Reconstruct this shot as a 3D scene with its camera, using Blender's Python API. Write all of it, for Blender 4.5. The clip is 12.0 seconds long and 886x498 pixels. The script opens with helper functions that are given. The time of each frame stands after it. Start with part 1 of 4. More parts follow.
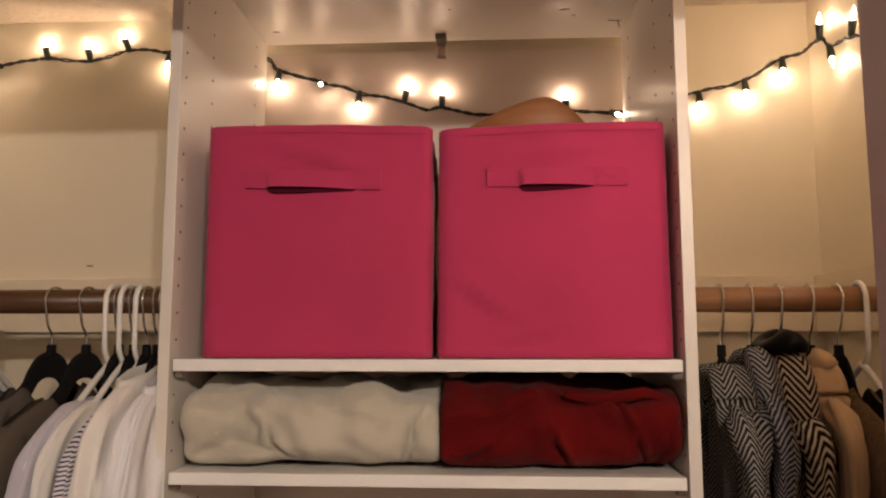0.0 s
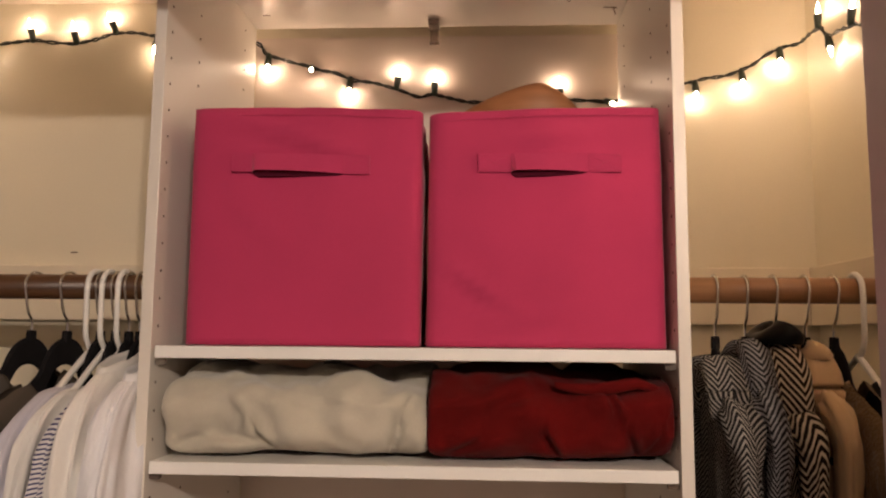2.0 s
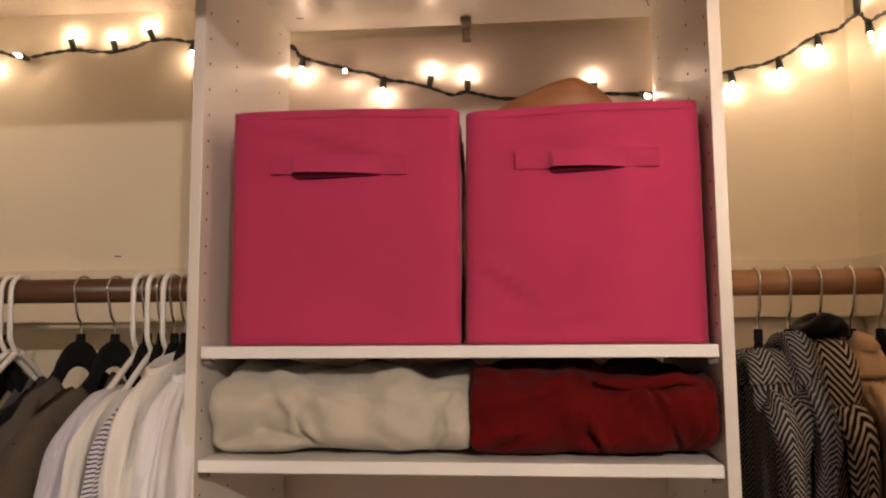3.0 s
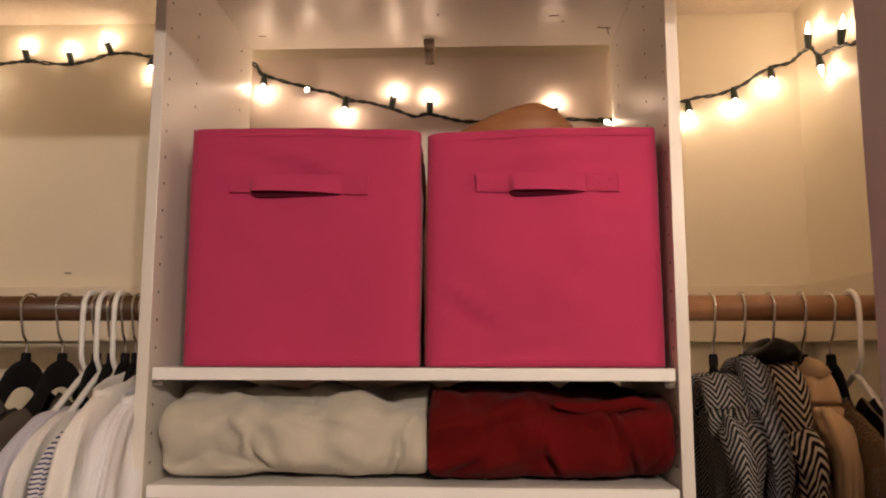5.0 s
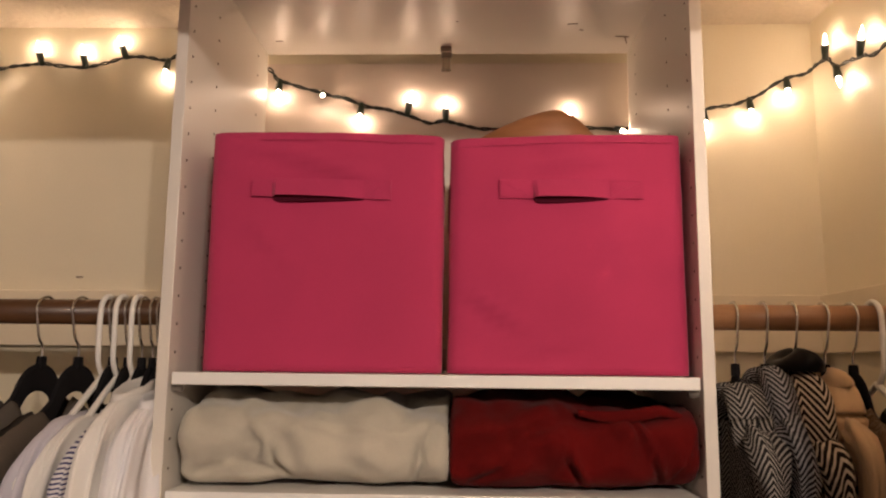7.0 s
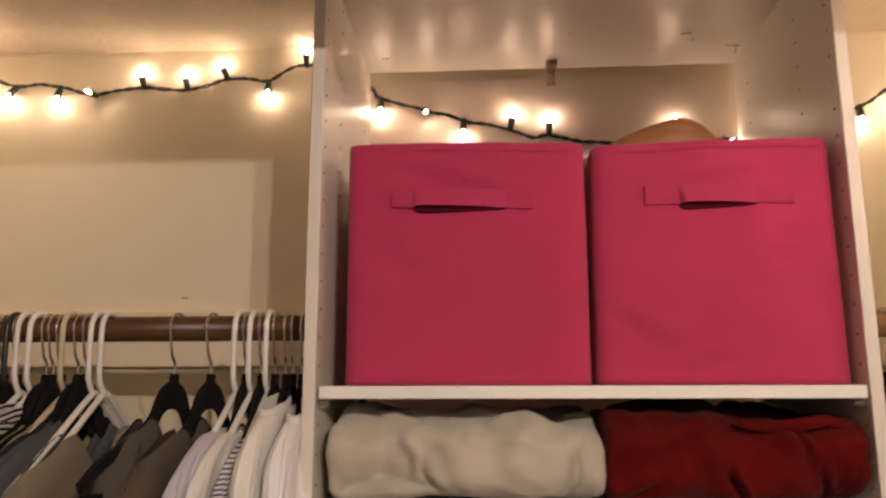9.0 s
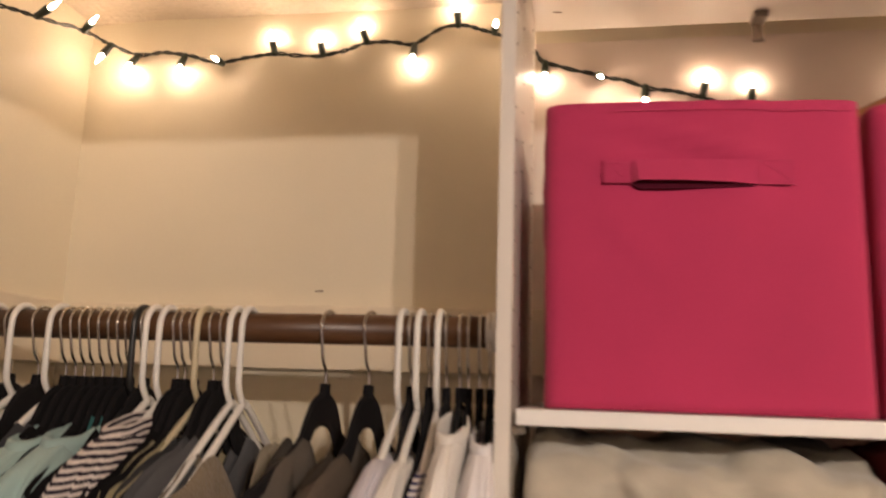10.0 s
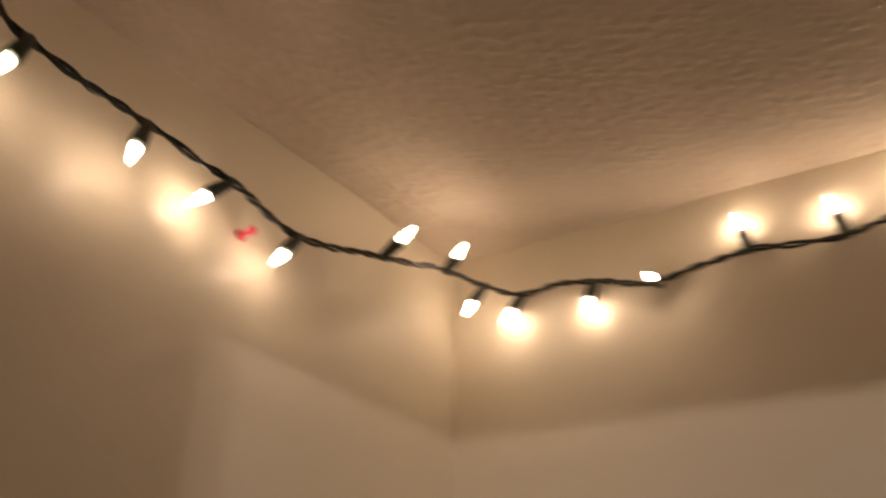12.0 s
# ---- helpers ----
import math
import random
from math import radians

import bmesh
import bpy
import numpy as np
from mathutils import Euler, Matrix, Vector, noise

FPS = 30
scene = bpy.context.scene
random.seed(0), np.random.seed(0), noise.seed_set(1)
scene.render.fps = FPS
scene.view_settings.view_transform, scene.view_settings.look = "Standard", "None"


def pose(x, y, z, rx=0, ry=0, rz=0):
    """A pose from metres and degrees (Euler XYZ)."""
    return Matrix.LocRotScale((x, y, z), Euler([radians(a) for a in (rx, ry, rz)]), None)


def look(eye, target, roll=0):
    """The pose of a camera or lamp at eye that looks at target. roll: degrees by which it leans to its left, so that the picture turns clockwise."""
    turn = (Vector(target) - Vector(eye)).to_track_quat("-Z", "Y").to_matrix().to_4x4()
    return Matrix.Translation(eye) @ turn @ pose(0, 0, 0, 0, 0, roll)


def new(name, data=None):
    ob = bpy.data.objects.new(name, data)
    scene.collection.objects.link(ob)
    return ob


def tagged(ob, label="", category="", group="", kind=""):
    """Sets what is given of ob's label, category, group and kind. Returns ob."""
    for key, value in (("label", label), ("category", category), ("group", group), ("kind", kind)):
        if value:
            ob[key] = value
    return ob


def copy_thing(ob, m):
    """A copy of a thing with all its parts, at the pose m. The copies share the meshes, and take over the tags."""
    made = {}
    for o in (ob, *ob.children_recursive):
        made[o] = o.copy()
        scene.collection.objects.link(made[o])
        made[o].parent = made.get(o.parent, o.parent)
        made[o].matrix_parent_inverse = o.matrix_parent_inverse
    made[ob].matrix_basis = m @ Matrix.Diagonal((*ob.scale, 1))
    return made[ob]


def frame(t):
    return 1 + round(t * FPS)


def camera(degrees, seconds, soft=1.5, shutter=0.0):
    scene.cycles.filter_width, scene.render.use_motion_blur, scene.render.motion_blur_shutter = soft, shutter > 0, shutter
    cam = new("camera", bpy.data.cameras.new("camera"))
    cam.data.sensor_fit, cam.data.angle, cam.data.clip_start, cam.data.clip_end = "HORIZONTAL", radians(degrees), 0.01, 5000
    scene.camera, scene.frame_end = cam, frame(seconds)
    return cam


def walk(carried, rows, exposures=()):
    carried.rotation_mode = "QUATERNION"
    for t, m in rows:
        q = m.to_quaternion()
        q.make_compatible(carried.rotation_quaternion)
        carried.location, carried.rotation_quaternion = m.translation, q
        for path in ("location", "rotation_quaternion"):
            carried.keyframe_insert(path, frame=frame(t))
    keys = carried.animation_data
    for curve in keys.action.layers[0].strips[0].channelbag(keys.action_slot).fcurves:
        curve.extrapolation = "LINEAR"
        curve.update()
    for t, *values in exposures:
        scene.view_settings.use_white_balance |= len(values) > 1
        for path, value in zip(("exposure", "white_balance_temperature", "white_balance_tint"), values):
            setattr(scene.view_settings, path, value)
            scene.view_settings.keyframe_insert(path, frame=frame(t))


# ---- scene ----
cam = camera(60.2, 12.0, soft=2.1, shutter=0.5)
PATH = [
    (0, (0.082, -0.915, 1.645), (-0.043, 1.068, 1.877), 0.0),
    (0.2, (0.081, -0.914, 1.643), (-0.044, 1.07, 1.884), 0.41),
    (0.5, (0.08, -0.913, 1.639), (-0.021, 1.072, 1.856), 0.8),
    (0.8, (0.083, -0.915, 1.638), (-0.094, 1.067, 1.861), 0.85),
    (1, (0.085, -0.916, 1.637), (-0.091, 1.064, 1.857), 0.2),
    (1.2, (0.091, -0.903, 1.635), (-0.143, 1.079, 1.84), -1.1),
    (1.3, (0.095, -0.897, 1.633), (-0.124, 1.087, 1.827), -1.26),
    (1.5, (0.101, -0.884, 1.631), (-0.065, 1.102, 1.805), -0.8),
    (1.8, (0.093, -0.889, 1.634), (-0.034, 1.095, 1.847), 0.35),
    (2, (0.087, -0.893, 1.636), (-0.024, 1.091, 1.858), 0.5),
    (2.2, (0.082, -0.893, 1.634), (-0.059, 1.091, 1.842), -0.0),
    (2.5, (0.075, -0.893, 1.632), (-0.109, 1.09, 1.822), 0.1),
    (2.8, (0.076, -0.897, 1.636), (-0.114, 1.085, 1.839), -0.22),
    (3, (0.077, -0.899, 1.638), (-0.113, 1.081, 1.849), -0.4),
    (3.2, (0.077, -0.899, 1.638), (-0.11, 1.081, 1.873), -0.42),
    (4.8, (0.076, -0.895, 1.639), (-0.0, 1.086, 1.902), 0.02),
    (5, (0.076, -0.895, 1.639), (-0.008, 1.086, 1.905), 0.1),
    (5.2, (0.076, -0.894, 1.64), (-0.01, 1.084, 1.924), 0.03),
    (5.5, (0.076, -0.893, 1.642), (-0.025, 1.082, 1.937), -0.3),
    (5.8, (0.077, -0.89, 1.641), (-0.012, 1.085, 1.947), -0.25),
    (6, (0.077, -0.888, 1.641), (-0.022, 1.087, 1.939), -0.2),
    (6.2, (0.076, -0.889, 1.641), (-0.024, 1.088, 1.911), -0.31),
    (6.5, (0.075, -0.89, 1.641), (-0.028, 1.09, 1.903), -0.2),
    (6.7, (0.064, -0.89, 1.639), (-0.026, 1.089, 1.935), 0.07),
    (8.3, (-0.024, -0.894, 1.626), (-0.09, 1.083, 1.876), 1.77),
    (8.5, (-0.035, -0.894, 1.624), (-0.147, 1.082, 1.912), 1.3),
    (8.8, (-0.079, -0.886, 1.617), (-0.18, 1.083, 2.02), 0.5),
    (9, (-0.107, -0.879, 1.613), (-0.229, 1.083, 1.981), -0.1),
    (9.5, (-0.169, -0.822, 1.624), (-0.286, 1.148, 1.949), 0.9),
    (9.8, (-0.222, -0.768, 1.627), (-0.471, 1.201, 1.949), 1.97),
    (10, (-0.254, -0.704, 1.639), (-0.588, 1.236, 1.989), 1.8),
    (10.2, (-0.296, -0.661, 1.638), (-0.635, 1.25, 2.066), 2.1),
    (10.3, (-0.317, -0.64, 1.637), (-0.714, 1.246, 2.098), 2.2),
    (10.5, (-0.353, -0.593, 1.643), (-0.881, 1.237, 2.244), 2.78),
    (10.7, (-0.408, -0.554, 1.636), (-0.982, 1.246, 2.293), 3.7),
    (11, (-0.465, -0.489, 1.661), (-1.241, 1.253, 2.251), 5.85),
    (11.2, (-0.491, -0.438, 1.682), (-1.257, 1.277, 2.415), 3.59),
    (11.5, (-0.541, -0.37, 1.728), (-1.259, 1.313, 2.534), 2.3),
    (11.8, (-0.577, -0.319, 1.777), (-1.357, 1.233, 2.669), 2.46),
    (12, (-0.607, -0.288, 1.826), (-1.614, 1.179, 2.74), 1.5),
]
walk(cam, [(t, look(eye, target, roll)) for t, eye, target, roll in PATH],
     [(0.0, -0.13, 6500, 10), (1.0, -0.10, 6500, 10), (2.0, -0.02, 6500, 10), (3.0, -0.02, 6500, 10), (5.0, 0.0, 6500, 10), (9.0, 0.0, 6500, 10), (10.0, 0.30, 6450, 10), (10.5, -0.12, 6300, 10),
      (11.0, -0.42, 6000, 10), (11.5, -0.92, 6250, 11), (12.0, -0.78, 6300, 11)])

# ---- world: dark house outside the room ----
world = bpy.data.worlds.new("world")
scene.world = world
world.use_nodes = True
world.node_tree.nodes["Background"].inputs["Color"].default_value = (0.9, 0.75, 0.6, 1)
world.node_tree.nodes["Background"].inputs["Strength"].default_value = 0.02

LAMP_COLOUR, LAMP_WATTS = (1.0, 0.825, 0.70), 33.0
BULB_COLOUR, BULB_STRENGTH = (1.0, 0.703, 0.486), 104.0

# plan, in metres: x along the closet, y towards its back wall, z up
BACK, LEFT, RIGHT, CEIL = 0.40, -1.06, 0.635, 2.228
FRONT_IN, FRONT_OUT = -0.235, -0.345          # the two faces of the closet's front wall
OPEN_L, OPEN_R, HEAD = -0.80, 0.413, 2.0505
ROD_Y, ROD_Z, ROD_R = 0.10, 1.695, 0.0165
LAMP = (0.466, -1.75, 2.114)

for dx in (-0.068, 0.068):
    lamp_data = bpy.data.lights.new("room_bulb", "POINT")
    lamp_data.energy, lamp_data.color, lamp_data.shadow_soft_size = LAMP_WATTS, LAMP_COLOUR, 0.018
    lamp_ob = new("room_bulb", lamp_data)
    lamp_ob.location = (LAMP[0] + dx, LAMP[1], LAMP[2])


# ---- materials ----
def shader(name, rough=0.6, metal=0.0):
    m = bpy.data.materials.new(name)
    m.use_nodes = True
    b = m.node_tree.nodes["Principled BSDF"]
    b.inputs["Roughness"].default_value, b.inputs["Metallic"].default_value = rough, metal
    return m, m.node_tree.nodes, m.node_tree.links, b


def coords(n, l, stretch=(1, 1, 1)):
    c, mp = n.new("ShaderNodeTexCoord"), n.new("ShaderNodeMapping")
    mp.inputs["Scale"].default_value = stretch
    l.new(c.outputs["Object"], mp.inputs["Vector"])
    return mp.outputs["Vector"]


def noise_tex(n, l, vec, scale, detail=4.0, rough=0.55):
    t = n.new("ShaderNodeTexNoise")
    t.inputs["Scale"].default_value, t.inputs["Detail"].default_value, t.inputs["Roughness"].default_value = scale, detail, rough
    l.new(vec, t.inputs["Vector"])
    return t.outputs["Fac"]


def mixed(n, l, fac, a, b):
    r = n.new("ShaderNodeValToRGB")
    r.color_ramp.elements[0].position, r.color_ramp.elements[1].position = 0.32, 0.68
    r.color_ramp.elements[0].color, r.color_ramp.elements[1].color = (*a, 1), (*b, 1)
    l.new(fac, r.inputs["Fac"])
    return r.outputs["Color"]


def bump(n, l, b, height, strength, dist):
    k = n.new("ShaderNodeBump")
    k.inputs["Strength"].default_value, k.inputs["Distance"].default_value = strength, dist
    l.new(height, k.inputs["Height"])
    l.new(k.outputs["Normal"], b.inputs["Normal"])


def surface(name, colour, vary=0.06, big=3.0, fine=400.0, rough=0.6, relief=0.15, depth=0.001, metal=0.0, stretch=(1, 1, 1), sheen=0.0, rough_vary=0.08):
    """A plain material with variation at two scales and a fine relief."""
    m, n, l, b = shader(name, rough, metal)
    v = coords(n, l, stretch)
    lo = tuple(max(0.0, c * (1 - vary)) for c in colour)
    hi = tuple(min(1.0, c * (1 + vary)) for c in colour)
    wide, grain = noise_tex(n, l, v, big), noise_tex(n, l, v, fine, 3.0)
    both = n.new("ShaderNodeMath")
    both.operation = "MULTIPLY_ADD"
    both.inputs[1].default_value = 0.65
    l.new(wide, both.inputs[0])
    half = n.new("ShaderNodeMath")
    half.operation = "MULTIPLY"
    half.inputs[1].default_value = 0.35
    l.new(grain, half.inputs[0])
    l.new(half.outputs[0], both.inputs[2])
    l.new(mixed(n, l, both.outputs[0], lo, hi), b.inputs["Base Color"])
    if relief:
        bump(n, l, b, grain, relief, depth)
    rr = n.new("ShaderNodeMapRange")
    rr.inputs["To Min"].default_value, rr.inputs["To Max"].default_value = max(0.02, rough - rough_vary), min(1.0, rough + rough_vary)
    l.new(wide, rr.inputs["Value"])
    l.new(rr.outputs[0], b.inputs["Roughness"])
    if rough >= 0.85:
        b.inputs["Specular IOR Level"].default_value = 0.12
    if sheen:
        b.inputs["Sheen Weight"].default_value = sheen
        b.inputs["Sheen Roughness"].default_value = 0.5
    return m


def wood(name, dark, light, rough=0.4):
    m, n, l, b = shader(name, rough)
    v = coords(n, l, (2.2, 40, 40))
    grain = noise_tex(n, l, v, 2.0, 6.0, 0.6)
    l.new(mixed(n, l, grain, dark, light), b.inputs["Base Color"])
    bump(n, l, b, grain, 0.15, 0.0006)
    return m


def maths(n, l, op, a, b=None):
    k = n.new("ShaderNodeMath")
    k.operation = op
    for i, x in enumerate((a, b)):
        if x is None:
            continue
        if isinstance(x, (int, float)):
            k.inputs[i].default_value = x
        else:
            l.new(x, k.inputs[i])
    return k.outputs[0]


def zigzag(name, dark, light, period, column, slant=1.0, rough=0.95, duty=0.5, wobble=0.7):
    """Woven chevrons: slanting stripes that turn at every column; slant 0 gives plain stripes."""
    m, n, l, b = shader(name, rough)
    v = n.new("ShaderNodeTexCoord").outputs["UV"]
    wob = noise_tex(n, l, v, 25.0, 2.0)
    s = n.new("ShaderNodeSeparateXYZ")
    l.new(v, s.inputs[0])
    col = maths(n, l, "PINGPONG", maths(n, l, "ADD", s.outputs["X"], 10.0), column)
    run = maths(n, l, "ADD", s.outputs["Y"], maths(n, l, "MULTIPLY", col, slant))
    run = maths(n, l, "ADD", run, maths(n, l, "MULTIPLY", wob, period * wobble))
    wave = maths(n, l, "PINGPONG", maths(n, l, "ADD", run, 20.0), period / 2)
    fac = n.new("ShaderNodeMapRange")
    fac.inputs["From Min"].default_value, fac.inputs["From Max"].default_value = period * (duty - 0.1) / 2, period * (duty + 0.1) / 2
    l.new(wave, fac.inputs["Value"])
    mix = n.new("ShaderNodeMix")
    mix.data_type = "RGBA"
    mix.inputs[6].default_value, mix.inputs[7].default_value = (*dark, 1), (*light, 1)
    l.new(fac.outputs[0], mix.inputs[0])
    l.new(mix.outputs[2], b.inputs["Base Color"])
    bump(n, l, b, noise_tex(n, l, v, 600.0, 2.0), 0.3, 0.001)
    b.inputs["Specular IOR Level"].default_value = 0.12
    return m


def glow(name, colour, strength):
    m, n, l, b = shader(name, 0.2)
    b.inputs["Base Color"].default_value = (1, 0.95, 0.85, 1)
    b.inputs["Emission Color"].default_value = (*colour, 1)
    b.inputs["Emission Strength"].default_value = strength
    return m


M_WALL = surface("wall_paint", (0.77, 0.70, 0.545), 0.035, 2.5, 260.0, 0.42, 0.22, 0.0012)
M_CEIL = surface("ceiling_texture", (0.66, 0.575, 0.465), 0.10, 6.0, 170.0, 0.9, 0.45, 0.002)
M_TRIM = surface("trim_paint", (0.78, 0.69, 0.54), 0.03, 4.0, 180.0, 0.35, 0.12, 0.001)
M_ROOM = surface("room_paint", (0.50, 0.46, 0.48), 0.04, 3.0, 260.0, 0.5, 0.2, 0.001)
M_FLOOR = surface("carpet", (0.30, 0.24, 0.19), 0.2, 5.0, 500.0, 0.95, 0.8, 0.004)
M_MELAMINE = surface("white_melamine", (0.705, 0.66, 0.59), 0.03, 5.0, 900.0, 0.36, 0.03, 0.0003, rough_vary=0.05)
M_BOUNCE_BOARD = surface("satin_bounce_board", (0.74, 0.64, 0.555), 0.03, 5.0, 900.0, 0.36, 0.03, 0.0003, rough_vary=0.05)
M_EDGE = surface("white_edge_band", (0.83, 0.815, 0.775), 0.02, 9.0, 700.0, 0.35, 0.05, 0.0003)
M_HOLE = surface("hole_shadow", (0.16, 0.12, 0.095), 0.2, 30.0, 300.0, 0.9, 0.0)
M_SCUFF = surface("scuff", (0.16, 0.11, 0.08), 0.3, 60.0, 500.0, 0.8, 0.0)
M_PINK = surface("pink_fabric", (0.455, 0.040, 0.113), 0.07, 7.0, 900.0, 0.85, 0.35, 0.0008, sheen=0.15)
M_PINK_HEM = surface("pink_hem", (0.465, 0.042, 0.118), 0.08, 20.0, 900.0, 0.85, 0.4, 0.0008, sheen=0.15)
M_STITCH = surface("pink_stitch", (0.43, 0.034, 0.105), 0.1, 40.0, 900.0, 0.8, 0.0)
M_STRAP_SHADE = surface("strap_gap_shade", (0.07, 0.005, 0.016), 0.1, 30.0, 500.0, 0.95, 0.0)
M_CREAM = surface("cream_fleece", (0.505, 0.465, 0.375), 0.10, 14.0, 650.0, 0.95, 0.55, 0.002, sheen=0.4)
M_RED = surface("red_fleece", (0.098, 0.0030, 0.0030), 0.25, 14.0, 650.0, 0.97, 0.55, 0.002, sheen=0.03)
M_ROD_DARK = wood("dark_stained_wood", (0.062, 0.026, 0.010), (0.115, 0.053, 0.022))
M_ROD_LIGHT = wood("brown_wood", (0.22, 0.105, 0.045), (0.34, 0.17, 0.078))
M_HANGER_WOOD = wood("orange_wood", (0.30, 0.125, 0.048), (0.38, 0.165, 0.068), 0.4)
M_CHROME = surface("chrome", (0.72, 0.70, 0.66), 0.05, 20.0, 300.0, 0.12, 0.0, metal=1.0, rough_vary=0.05)
M_VELVET = surface("black_flock", (0.012, 0.011, 0.012), 0.3, 20.0, 900.0, 0.95, 0.4, 0.0006, sheen=0.0)
M_WHITE_PLASTIC = surface("white_plastic", (0.80, 0.78, 0.73), 0.02, 10.0, 300.0, 0.3, 0.03, 0.0003)
M_CREAM_PLASTIC = surface("cream_plastic", (0.55, 0.48, 0.32), 0.03, 10.0, 300.0, 0.35, 0.03, 0.0003)
M_BLACK_PLASTIC = surface("black_plastic", (0.02, 0.02, 0.02), 0.1, 10.0, 300.0, 0.3, 0.03, 0.0003)
M_CABLE = surface("dark_green_cable", (0.013, 0.016, 0.010), 0.2, 60.0, 500.0, 0.4, 0.1, 0.0003)
M_SOCKET = surface("dark_green_socket", (0.018, 0.030, 0.020), 0.2, 60.0, 500.0, 0.38, 0.1, 0.0003)
M_BULB = glow("lit_bulb", BULB_COLOUR, BULB_STRENGTH)
M_PIN = surface("pink_pin", (0.75, 0.03, 0.10), 0.05, 60.0, 500.0, 0.25, 0.0)
M_CLEAR = surface("cloudy_plastic", (0.62, 0.55, 0.48), 0.1, 60.0, 500.0, 0.2, 0.0)
M_CLEAR.node_tree.nodes["Principled BSDF"].inputs["Transmission Weight"].default_value = 0.75
M_GREY_CLIP = surface("grey_metal", (0.25, 0.21, 0.18), 0.1, 60.0, 300.0, 0.35, 0.0, metal=0.8)
M_GLASS_SHADE = surface("lamp_base_brass", (0.6, 0.5, 0.32), 0.06, 20.0, 300.0, 0.3, 0.0, metal=1.0)


def cloth(name, colour, vary=0.12, knit=False):
    return surface(name, colour, vary, 9.0, 260.0 if knit else 700.0, 0.95, 0.9 if knit else 0.45, 0.004 if knit else 0.0012, sheen=0.15 if max(colour) > 0.1 else 0.0)


M_SHIRT = cloth("white_cotton", (0.74, 0.73, 0.745), 0.05)
M_SHIRT_LILAC = cloth("pale_lilac_cotton", (0.53, 0.515, 0.575), 0.06)
M_SHIRT_IVORY = cloth("ivory_cotton", (0.74, 0.715, 0.675), 0.06)
M_STRIPED = zigzag("navy_striped_cotton", (0.05, 0.05, 0.14), (0.70, 0.67, 0.66), 0.0048, 0.06, 0.0, duty=0.42, wobble=0.4)
M_TAUPE = cloth("taupe_jersey", (0.090, 0.072, 0.056))
M_GREY = cloth("grey_brown_jersey", (0.090, 0.077, 0.064))
M_TAN = cloth("tan_knit", (0.205, 0.165, 0.115), knit=True)
M_KNIT = cloth("oatmeal_cable_knit", (0.50, 0.43, 0.30), 0.2, knit=True)
M_SLATE = cloth("slate_grey_wool", (0.085, 0.085, 0.09))
M_OLIVE = cloth("olive_beige_jersey", (0.34, 0.29, 0.17))
M_BLACK = cloth("black_jersey", (0.011, 0.010, 0.011))
M_MINT = cloth("mint_jersey", (0.33, 0.46, 0.44), 0.06)
M_TEAL = cloth("teal_jersey", (0.03, 0.20, 0.19))
M_ZEBRA = zigzag("black_white_stripe", (0.025, 0.02, 0.03), (0.62, 0.56, 0.52), 0.0068, 0.05, 0.0, duty=0.5, wobble=0.5)
M_TWEED_DARK = zigzag("charcoal_herringbone", (0.013, 0.012, 0.012), (0.25, 0.23, 0.21), 0.0064, 0.014, 1.25, duty=0.6)
M_TWEED_GREY = zigzag("grey_herringbone", (0.020, 0.020, 0.022), (0.25, 0.24, 0.245), 0.0062, 0.013, 1.25, duty=0.56)
M_TWEED_BOLD = zigzag("bold_chevron_wool", (0.015, 0.011, 0.009), (0.50, 0.42, 0.32), 0.0092, 0.021, 1.4, duty=0.58)
M_LEATHER = surface("black_leather", (0.004, 0.0037, 0.004), 0.2, 20.0, 120.0, 0.4, 0.12, 0.001)
M_LEATHER.node_tree.nodes["Principled BSDF"].inputs["Specular IOR Level"].default_value = 0.10
M_CAMEL = cloth("camel_wool", (0.58, 0.40, 0.225), 0.08)
M_FUR = cloth("brown_pile", (0.13, 0.08, 0.035), 0.45, knit=True)


# ---- mesh helpers ----
def part(name, bm, material, parent=None, label="", smooth=False):
    me = bpy.data.meshes.new(name)
    bmesh.ops.recalc_face_normals(bm, faces=bm.faces)
    bm.to_mesh(me)
    bm.free()
    if smooth:
        me.polygons.foreach_set("use_smooth", [True] * len(me.polygons))
    me.materials.append(material)
    ob = new(name, me)
    if parent is not None:
        ob.parent = parent
        ob.matrix_parent_inverse = Matrix.Translation(parent_place(parent)).inverted()
    if label:
        tagged(ob, label)
    return ob


def parent_place(ob):
    p = Vector(ob.location)
    if ob.parent is not None:
        p = p * 0
    return p


def thing(name, place, label, category, group=""):
    return_ob = new(name)
    return_ob.location = place
    return_ob.empty_display_size = 0.02
    return tagged(return_ob, label, category, group)


def box(bm, x0, x1, y0, y1, z0, z1, bevel=0.0):
    r = bmesh.ops.create_cube(bm, size=1.0)
    vs = r["verts"]
    bmesh.ops.scale(bm, vec=(x1 - x0, y1 - y0, z1 - z0), verts=vs)
    bmesh.ops.translate(bm, vec=((x0 + x1) / 2, (y0 + y1) / 2, (z0 + z1) / 2), verts=vs)
    if bevel:
        es = list({e for v in vs for e in v.link_edges})
        bmesh.ops.bevel(bm, geom=es, offset=bevel, segments=2, profile=0.5, affect="EDGES")
    return bm


